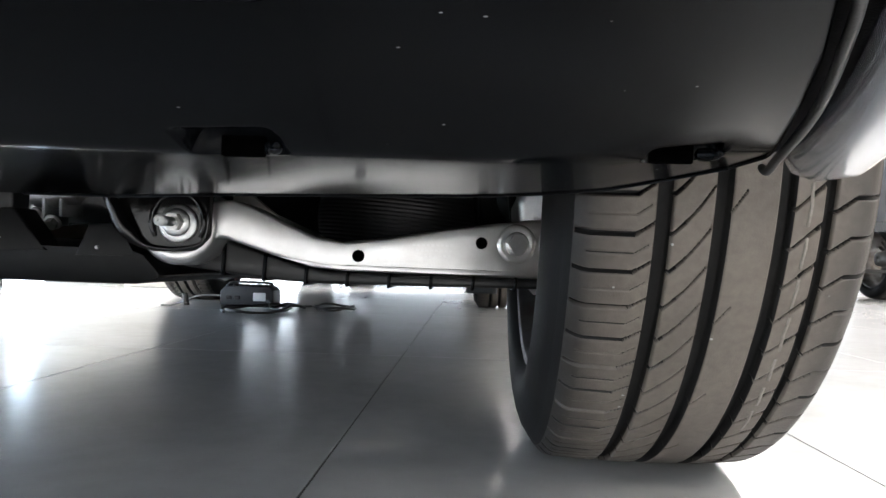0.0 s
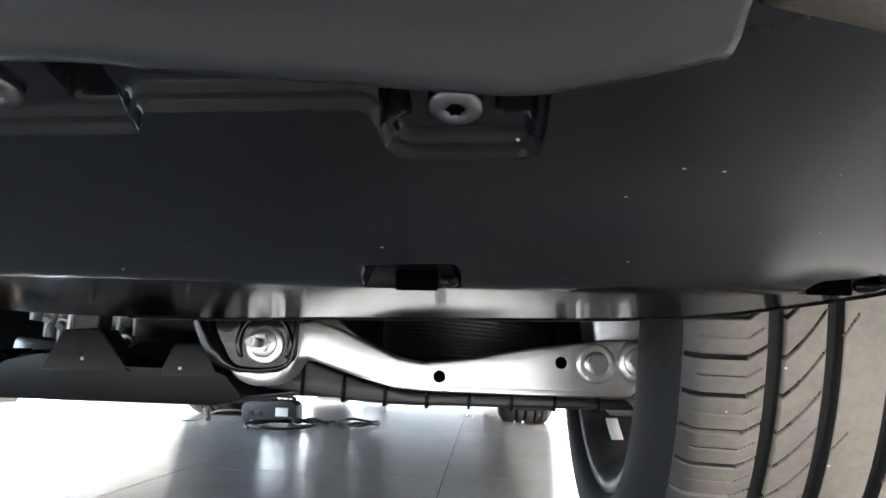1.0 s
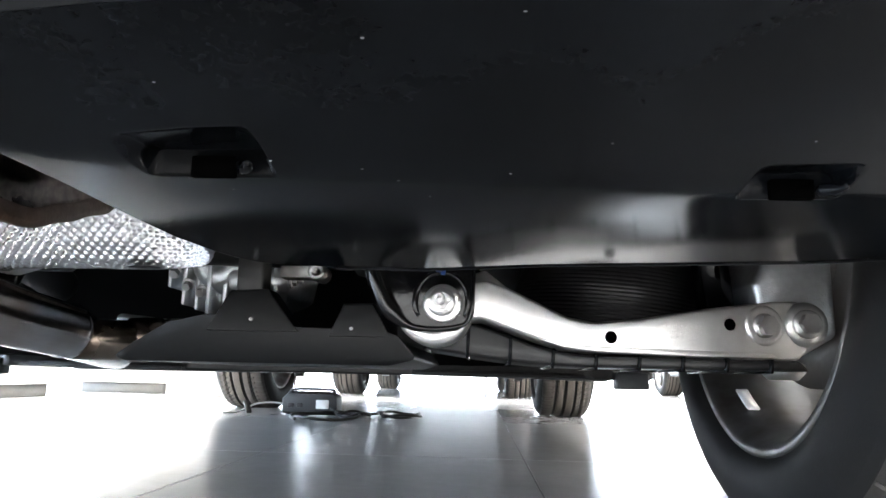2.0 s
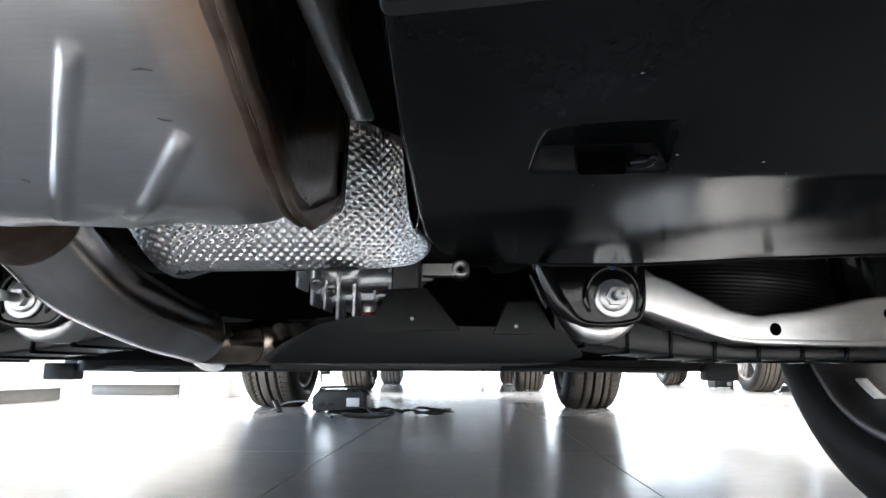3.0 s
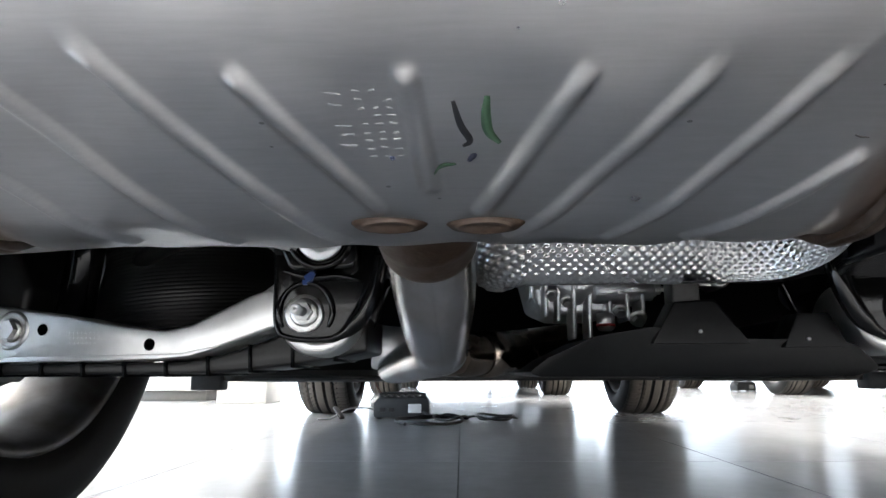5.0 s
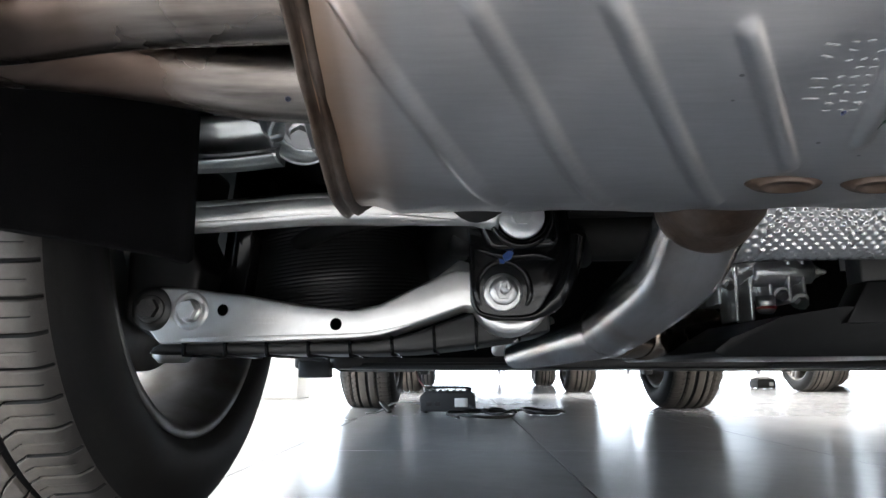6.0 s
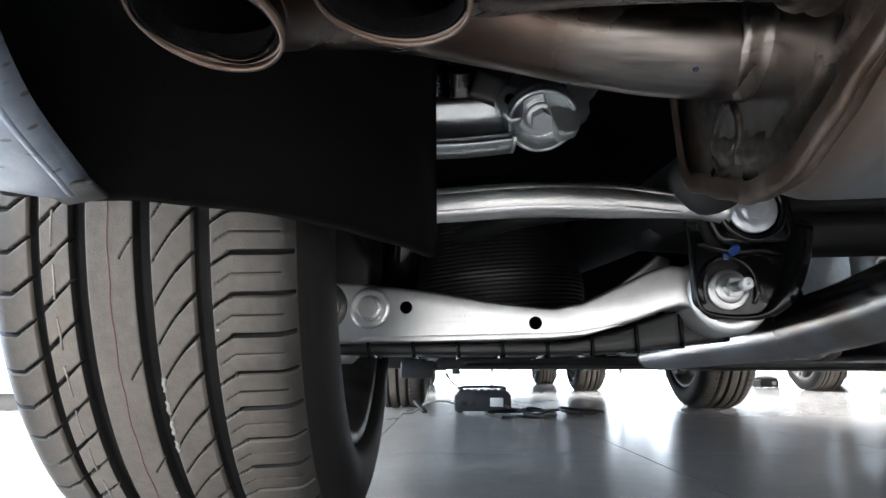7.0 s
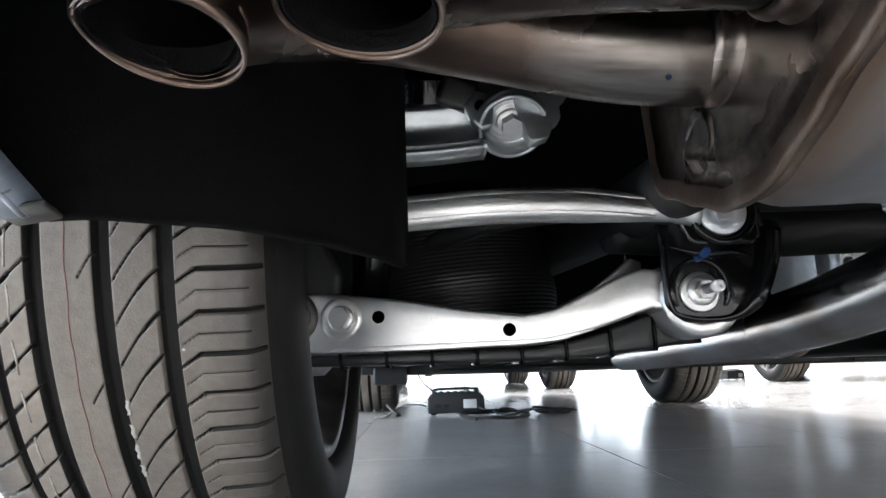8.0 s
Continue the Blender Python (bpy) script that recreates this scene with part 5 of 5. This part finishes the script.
part("plug_ring", lathe("ring", [(0.0, 0.009), (0.0, 0.0118), (0.0032, 0.0118), (0.0032, 0.009)], "z", 20), M_RED, diff, "red sealing ring", at=pose(0.034, -0.010, 0.2555))
part("nose", lathe("nose", [(0.0, 0.001), (0.0, 0.030), (0.03, 0.036), (0.08, 0.040), (0.08, 0.001)], "y", 32), M_ROUGHALU, diff, at=pose(0.0, -0.02, 0.322))
part("lug", joined("lug", lathe("l", [(-0.008, 0.004), (-0.008, 0.0105), (0.03, 0.0105), (0.03, 0.004)], "y", 24), block(-0.045, -0.006, 0.0, 0.025, -0.007, 0.007)), M_ALU, diff, "bright lug with a threaded eye", at=pose(0.150, -0.080, 0.304))

# plastic cover below the differential
cov = rounded([(0.280, 0.202), (0.258, 0.226), (0.240, 0.232), (0.2276, 0.258), (0.207, 0.2560), (0.191, 0.2325), (0.136, 0.2335), (0.112, 0.240), (0.066, 0.245), (0.050, 0.2455), (-0.003, 0.2375), (-0.0533, 0.2144), (-0.074, 0.1990), (-0.06, 0.1945), (0.25, 0.1945)], 0.005, 3)
def swept(x):
    return 0.045 * float(sstep(0.05, -0.06, np.array(x)))


bm = slab("cover", cov, "y", -0.155, 0.02)
me = bpy.data.meshes.new("diff_cover")
bm.to_mesh(me), bm.free()
for v in me.vertices:
    v.co.y += swept(v.co.x) + (0.26 if v.co.y > -0.05 else 0.0)
cover = bevelled(part("diff_cover", me, M_TRAY, car, "dark grey moulded plastic cover with raised tabs"), 0.005, 3)


def tab(base, face, depth):
    """A tapered post standing proud of the cover."""
    bm = bmesh.new()
    a, b, c = [[bm.verts.new((x, y if z > 0.24 or y > -0.13 else -0.1548, z)) for x, z in ring] for ring, y in ((base, -0.120), (base, -0.1555), (face, -0.1555 - depth))]
    for lo, hi in ((a, b), (b, c)):
        for i in range(4):
            bm.faces.new((lo[i], lo[(i + 1) % 4], hi[(i + 1) % 4], hi[i]))
    bm.faces.new(c), bm.faces.new(a)
    bmesh.ops.recalc_face_normals(bm, faces=bm.faces)
    return bm


bevelled(part("tab", tab([(0.050, 0.228), (0.151, 0.228), (0.116, 0.2735), (0.0745, 0.2715)], [(0.053, 0.229), (0.148, 0.229), (0.114, 0.2720), (0.0765, 0.2700)], 0.0012), M_TRAY, cover, "tapered raised tab"), 0.001, 2)
bevelled(part("tab", tab([(0.184, 0.224), (0.250, 0.224), (0.231, 0.2600), (0.1990, 0.2585)], [(0.187, 0.225), (0.247, 0.225), (0.229, 0.2585), (0.2010, 0.2570)], 0.0012), M_TRAY, cover, "tapered raised tab"), 0.001, 2)
for bx in (0.109, 0.236):
    part("rivet", lathe("rivet", [(0.0, 0.0001), (-0.001, 0.0012), (0.0, 0.0019), (0.002, 0.0020), (0.002, 0.0001)], "y", 14), M_ZINC, cover, at=pose(0.0995 if bx < 0.2 else 0.2085, -0.1572, 0.2405 if bx < 0.2 else 0.2325))
bevelled(part("hanger", block(0.076, 0.106, -0.145, -0.115, 0.262, 0.34), M_DULL, cover, "black hanger post"), 0.003, 2)

# flat underbody panels to the front
floorpan = bevelled(part("underbody_panel", slab("pan", rounded([(-0.60, 0.42), (0.60, 0.42), (0.66, 0.8), (0.66, 2.10), (0.58, 2.25), (0.55, 2.46), (-0.55, 2.46), (-0.60, 2.25), (-0.66, 2.10), (-0.66, 0.8)], 0.03, 4), "z", 0.1845, 0.212), M_DULL, car, "flat black plastic underbody panelling"), 0.004, 2)
for s in (-1, 1):
    part("fold", tube("fold", smooth_path([(s * 0.64, 0.75, 0.190), (s * 0.63, 1.5, 0.189), (s * 0.58, 2.4, 0.190)], 6), 0.010, 12), M_DULL, floorpan)
    bevelled(part("jacking_point", block(s * 0.665 - 0.035, s * 0.665 + 0.035, 0.55, 0.66, 0.186, 0.235), M_DULL, car, "dark plastic jacking block under the sill"), 0.006, 2)
    bevelled(part("front_deflector", block(s * 0.53 - 0.02, s * 0.53 + 0.02, 2.38, 2.44, 0.165, 0.205), M_DULL, floorpan, "small black air deflector"), 0.006, 2)
for s in (-1, 1):
    lip = bevelled(part("edge_strip", slab("strip", rounded([(s * 0.60, 0.44), (s * 0.36, 0.36), (s * 0.22, 0.40), (s * 0.22, 0.46), (s * 0.60, 0.52)], 0.012, 3), "z", 0.187, 0.196), M_DULL, floorpan, "black panel edge strip"), 0.003, 2)
    part("strip_rim", tube("rim", smooth_path([(s * 0.60, 0.44, 0.188), (s * 0.48, 0.395, 0.187), (s * 0.36, 0.36, 0.187), (s * 0.22, 0.40, 0.188)], 6), 0.0035, 10), M_GRIME, lip, "paler rolled rim")
    bevelled(part("drain_flap", block(s * 0.63 - 0.03, s * 0.63 + 0.03, 0.42, 0.46, 0.168, 0.200), M_GRIME, floorpan, "small grey flap at the panel corner"), 0.004, 2)
for bx, by in ((0.12, 2.30), (-0.16, 2.30), (0.06, 1.2), (-0.22, 0.9), (0.3, 1.7), (-0.35, 1.6)):
    part("fastener", lathe("f", [(0.1855, 0.001), (0.1815, 0.008), (0.1830, 0.011), (0.1855, 0.012)], "z", 16), M_ZINC, floorpan, at=pose(bx, by, 0))
bevelled(part("front_shield", block(-0.58, 0.58, 2.46, 3.45, 0.205, 0.225), M_DULL, car, "black engine undershield"), 0.006, 2)
bevelled(part("floor_pan", slab("upper", rounded([(-0.69, -0.94), (0.69, -0.94), (0.69, 0.42), (0.74, 0.45), (0.74, 2.4), (-0.74, 2.4), (-0.74, 0.45), (-0.69, 0.42)], 0.02, 3), "z", 0.50, 0.55), M_FELT, car, "dark sealed floor pan"), 0.005, 2)
bevelled(part("tunnel_wall", block(-0.70, 0.70, 0.40, 0.42, 0.205, 0.50), M_FELT, car, "dark rear bulkhead"), 0.004, 2)
bevelled(part("perforated_shield", slab("perf", rounded([(-0.30, 0.205), (-0.20, 0.205), (-0.19, 0.27), (-0.29, 0.28)], 0.01, 3), "y", 0.28, 0.285), M_FOIL, car, "crumpled foil heat shield behind the pipe"), 0.001, 1)


# ---- painted body above: sides with wheel arches, nose, tail, roof
def car_body(parent, paint, wide=0.93):
    def arch(cy, r, z0):
        pts = []
        a0 = math.asin((z0 - R) / r)
        for k in range(17):
            a = math.pi - a0 + (2 * a0 - math.pi) * k / 16
            pts.append((cy + r * math.cos(a), R + r * math.sin(a)))
        return pts
    low = 0.27
    out = [(-0.42, 0.33)] + arch(0, 0.41, 0.33)[0:] + [(0.45, low), (AX - 0.45, low)] + arch(AX, 0.41, 0.30) + [(3.36, 0.30), (3.62, 0.36), (3.70, 0.62), (3.60, 0.86), (2.75, 1.06), (2.30, 1.16), (1.2, 1.14), (-0.5, 1.16), (-0.78, 1.10), (-0.80, 0.75), (-0.72, 0.62), (-0.50, 0.60)]
    for s in (-1, 1):
        bevelled(part("side_panel", slab("side", out, "x", s * wide - (0.035 if s > 0 else 0.0), s * wide + (0.035 if s < 0 else 0.0)), paint, parent), 0.008, 2)
        bevelled(part("sill", block(s * (wide - 0.10) - 0.09, s * (wide - 0.10) + 0.09, 0.46, AX - 0.46, 0.24, 0.30), M_DULL, parent, "black plastic side sill"), 0.01, 2)
    spine = [(-0.96, 0.55, 0.80), (-0.97, 0.95, 0.84), (-0.92, 1.10, 0.86), (-0.74, 1.45, 0.66), (-0.55, 1.66, 0.60), (0.4, 1.72, 0.60), (1.2, 1.70, 0.60), (2.0, 1.42, 0.66), (2.65, 1.10, 0.82), (3.45, 0.96, 0.80), (3.72, 0.75, 0.78), (3.74, 0.45, 0.78), (3.68, 0.25, 0.74)]
    def fn(U, V):
        i = U.astype(int)
        arr = np.array(spine)
        w = arr[i, 2]
        x = V * w
        return x, arr[i, 0], arr[i, 1] - 0.05 * np.abs(V) ** 3
    thick(part("body_shell", surface("shell", fn, np.arange(len(spine)), np.linspace(-1, 1, 13), flip=True), paint, parent), 0.02, 0)
    for s in (-1, 1):
        gl = slab("glass", [(-0.70, 1.16), (-0.52, 1.60), (0.4, 1.66), (1.2, 1.64), (2.25, 1.16)], "x", s * 0.72 - 0.008, s * 0.72 + 0.008)
        me = bpy.data.meshes.new("glass")
        gl.to_mesh(me), gl.free()
        for v in me.vertices:
            v.co.x += s * (0.18 - (v.co.z - 1.16) * 0.42)
        part("side_window", me, M_GLASS, parent, "dark tinted side window")


car_body(car, M_PAINT)
part("wheel_house", slab("wh", [(-0.44, 0.50), (0.44, 0.50), (0.40, 0.78), (-0.40, 0.78)], "x", 0.60, 0.90), M_FELT, car)
part("wheel_house", slab("wh", [(-0.44, 0.50), (0.44, 0.50), (0.40, 0.78), (-0.40, 0.78)], "x", -0.90, -0.60), M_FELT, car)

# paint marks on the rear treads
def tread_mark(hub, w, a0, a1, width, material, label, dashes=0):
    ring = np.linspace(a0, a1, 40)
    spans = [(0, 39)] if not dashes else [(int(k * 39 / dashes), int((k + 0.55) * 39 / dashes) + 1) for k in range(dashes)]
    for lo, hi in spans:
        verts, faces = [], []
        for n, i in enumerate(range(lo, hi + 1)):
            r = R - 0.0040 * (abs(w) / 0.1) ** 2 + 0.0003
            for q in (-width, width):
                verts.append((w + q + 0.0006 * math.sin(i * 1.7), -r * math.cos(ring[min(i, 39)]), r * math.sin(ring[min(i, 39)])))
            if n:
                faces.append((2 * n - 2, 2 * n - 1, 2 * n + 1, 2 * n))
        thick(part("paint_mark", mesh_of("mark", verts, faces), material, hub, label), 0.0002, 0)


M_REDCHALK = mat("faded_red_line", (0.13, 0.065, 0.06), 0.7, vary=0.4, scale=300)
M_CHALK = mat("faded_white_line", (0.17, 0.155, 0.14), 0.7, vary=0.4, scale=400)
tread_mark(wheel_l, -0.0185, -1.0, 0.4, 0.0006, M_REDCHALK, "faded red line on the tread")
tread_mark(wheel_l, -0.0590, -1.0, 0.4, 0.0008, M_CHALK, "faded white line on the tread", 13)
tread_mark(wheel_l, 0.0130, -0.72, -0.50, 0.0016, M_WHITE, "white paint dash on the tread", 4)
tread_mark(wheel_r, -0.0580, math.pi + 0.0, math.pi + 0.9, 0.0013, M_CHALK, "white paint dash on the tread", 9)

# white balance weights stuck inside the right rear rim
verts, faces = [], []
for i in range(9):
    a = radians(-65 + i * 1.5)
    for w in (-0.008, 0.008):
        verts.append((WX - 0.080 + w, 0.2285 * math.cos(a), 0.358 + 0.2285 * math.sin(a)))
    if i:
        faces.append((2 * i - 2, 2 * i - 1, 2 * i + 1, 2 * i))
thick(part("balance_weight", mesh_of("weight", verts, faces), M_LABEL, wheel_r, "white adhesive balance weights", at=wheel_r.matrix_basis.inverted()), 0.003, 0)


# ---------------------------------------------------------------- things on the floor
def charger(x, y, turn, label):
    root = tagged(new("battery_charger"), label, "battery charger")
    root.matrix_basis = pose(x, y, 0, 0, 0, turn)
    out = rounded([(-0.125, 0.006), (0.125, 0.006), (0.122, 0.075), (0.105, 0.094), (-0.100, 0.094), (-0.125, 0.070)], 0.010, 4)
    body = bevelled(part("housing", slab("housing", out, "y", -0.06, 0.06), M_CHARGER, root), 0.006, 3)
    bevelled(part("display", block(0.030, 0.088, -0.0635, -0.058, 0.026, 0.064), M_LABEL, root, "pale lit display window"), 0.004, 2)
    for bx in (-0.085, -0.045):
        bevelled(part("button", block(bx - 0.014, bx + 0.014, -0.064, -0.058, 0.030, 0.048), M_DULL, root), 0.003, 2)
    for k in range(7):
        bevelled(part("fin", block(-0.10 + k * 0.03, -0.085 + k * 0.03, -0.052, 0.052, 0.090, 0.1005), M_CHARGER, root), 0.003, 2)
    for fx in (-0.10, 0.10):
        for fy in (-0.045, 0.045):
            part("foot", lathe("foot", [(0, 0.001), (0, 0.012), (0.008, 0.012), (0.008, 0.001)], "z", 14), M_RUBBER, root, at=pose(fx, fy, 0))
    part("handle", tube("handle", smooth_path([(-0.10, 0.0, 0.092), (-0.085, 0.0, 0.108), (0.085, 0.0, 0.108), (0.10, 0.0, 0.092)], 6), 0.006, 12), M_CHARGER, root)
    return root


charger(-0.415, 2.24, 0, "black battery charger with a pale display on the floor")


charger(2.84, 6.5, 20, "black battery charger on the floor beside the dark car")


M_REDLEAD = mat("dark_red_lead", (0.09, 0.012, 0.01), 0.5)


def cable(name, pts, r, label, material=M_CABLE):
    ob = part(name, tube(name, smooth_path(pts, 8), r, 10), material)
    return tagged(ob, label, "cable", "charger cables")


def loop(cx, cy, rx, ry, a0, turns, lift, lead):
    """A loose coil of cable: an ellipse on the floor whose strands cross over each other."""
    n = int(14 * turns)
    pts = [(cx + rx * (1 + 0.10 * math.sin(k * 0.7)) * math.cos(a0 + 2 * math.pi * k / 14), cy + ry * (1 + 0.08 * math.cos(k * 0.9)) * math.sin(a0 + 2 * math.pi * k / 14), 0.007 + lift * (0.5 + 0.5 * math.sin(k * 1.1))) for k in range(n)]
    return lead + pts


cable("cable", loop(-0.28, 1.93, 0.125, 0.20, 0.9, 1.6, 0.010, [(-0.32, 2.17, 0.03), (-0.27, 2.13, 0.012)]), 0.0055, "black charger cable coiled loosely on the tiles")
cable("cable", loop(0.00, 2.15, 0.085, 0.16, 3.0, 1.7, 0.012, [(-0.29, 2.22, 0.014), (-0.18, 2.20, 0.007)]), 0.0055, "black charger cable looped on the tiles")
cable("cable", loop(-0.19, 2.06, 0.07, 0.09, 2.4, 1.3, 0.016, [(-0.29, 2.18, 0.02), (-0.26, 2.12, 0.010)]), 0.0050, "black charger cable bunched beside the charger")
cable("cable", [(-0.53, 2.26, 0.03), (-0.58, 2.24, 0.045), (-0.66, 2.20, 0.040), (-0.72, 2.12, 0.006), (-0.76, 2.06, 0.006)], 0.004, "thin grey charger lead", M_STAMP)
cable("cable", [(-0.50, 2.26, 0.09), (-0.56, 2.45, 0.14), (-0.60, 2.62, 0.22)], 0.004, "thin red charger lead rising to the engine bay", M_REDLEAD)
clamp = tagged(bevelled(part("cable_clamp", block(-0.012, 0.012, -0.05, 0.05, -0.006, 0.006), M_DULL), 0.003, 2), "black clamp of a charger lead lying on the tiles", "clamp")
clamp.matrix_basis = pose(-0.69, 2.16, 0.028, 25, 0, 30)


# ---------------------------------------------------------------- other cars and furniture
def other_car(x, y, turn, paint, label):
    root = tagged(new("parked_car"), label, "car", "other cars in the showroom")
    root.matrix_basis = pose(x, y, 0, 0, 0, turn)
    car_body(root, paint, 0.91)
    for wx, wy, t in ((-0.785, 0, 0), (0.785, 0, 180), (-0.785, AX, 0), (0.785, AX, 180)):
        wheel(root, wx, wy, t, True, False)
    bevelled(part("underbody_panel", block(-0.66, 0.66, -0.7, 3.5, 0.23, 0.26), M_DULL, root), 0.006, 2)
    return root


other_car(-0.07, 5.50, 0, M_PAINT2, "white SUV parked ahead on the tiles")
other_car(3.56, 5.36, 0, M_PAINT3, "dark SUV parked alongside on the tiles")


def counter(x0, x1, y0, y1, h, label):
    root = tagged(new("counter"), label, "counter", "white showroom furniture")
    root.location = ((x0 + x1) / 2, (y0 + y1) / 2, 0)
    w, d = (x1 - x0) / 2, (y1 - y0) / 2
    bevelled(part("body", block(-w, w, -d, d, 0.075, h), M_CABINET, root), 0.006, 2)
    bevelled(part("plinth", block(-w + 0.05, w - 0.05, -d + 0.05, d - 0.05, 0.0, 0.075), M_KICK, root, "dark recessed plinth"), 0.003, 1)
    bevelled(part("top", block(-w - 0.02, w + 0.02, -d - 0.02, d + 0.02, h, h + 0.03), M_CABINET, root), 0.005, 2)
    return root


counter(-3.3, -2.32, 2.35, 3.35, 0.95, "white laminate counter on a dark recessed plinth")
counter(-2.72, -1.99, 4.12, 4.7, 0.8, "white laminate counter on a dark recessed plinth")
box = tagged(bevelled(part("white_plinth", block(-1.80, -1.46, 3.71, 4.1, 0.0, 0.6), M_CABINET), 0.008, 2), "plain white display plinth on the tiles", "plinth")

# ---------------------------------------------------------------- floor tiles, last
TW, TL, GAP = 0.605, 1.212, 0.0026
bm = block(-TW / 2 + GAP / 2, TW / 2 - GAP / 2, -TL / 2 + GAP / 2, TL / 2 - GAP / 2, -0.012, 0.0)
top = [e for e in bm.edges if all(abs(v.co.z) < 1e-6 for v in e.verts)]
bmesh.ops.bevel(bm, geom=top, offset=0.0004, segments=1, affect="EDGES")
TILE = bpy.data.meshes.new("tile")
bm.to_mesh(TILE)
bm.free()
TILE.materials.append(M_TILE)
far_v, far_f = [], []
for i in range(-15, 17):
    for j in range(-7, 13):
        cx, cy = -0.155 + TW * (i + 0.5), 0.742 + TL * (j + 0.5)
        if not (X0 < cx < X1 and Y0 < cy < Y1):
            continue
        if -4.9 < cx < 4.9 and -4.4 < cy < 12.5:
            ob = new("tile", TILE)
            ob.parent = floor
            ob.location = (cx, cy, 0)
        else:
            q = len(far_v)
            for dx, dy in ((-1, -1), (1, -1), (1, 1), (-1, 1)):
                far_v.append((cx + dx * (TW - GAP) / 2, cy + dy * (TL - GAP) / 2, 0.0))
            far_f.append((q, q + 1, q + 2, q + 3))
far = part("tile_field", mesh_of("tile_field", far_v, far_f, False), M_TILE, floor)
far["kind"] = "stuff"
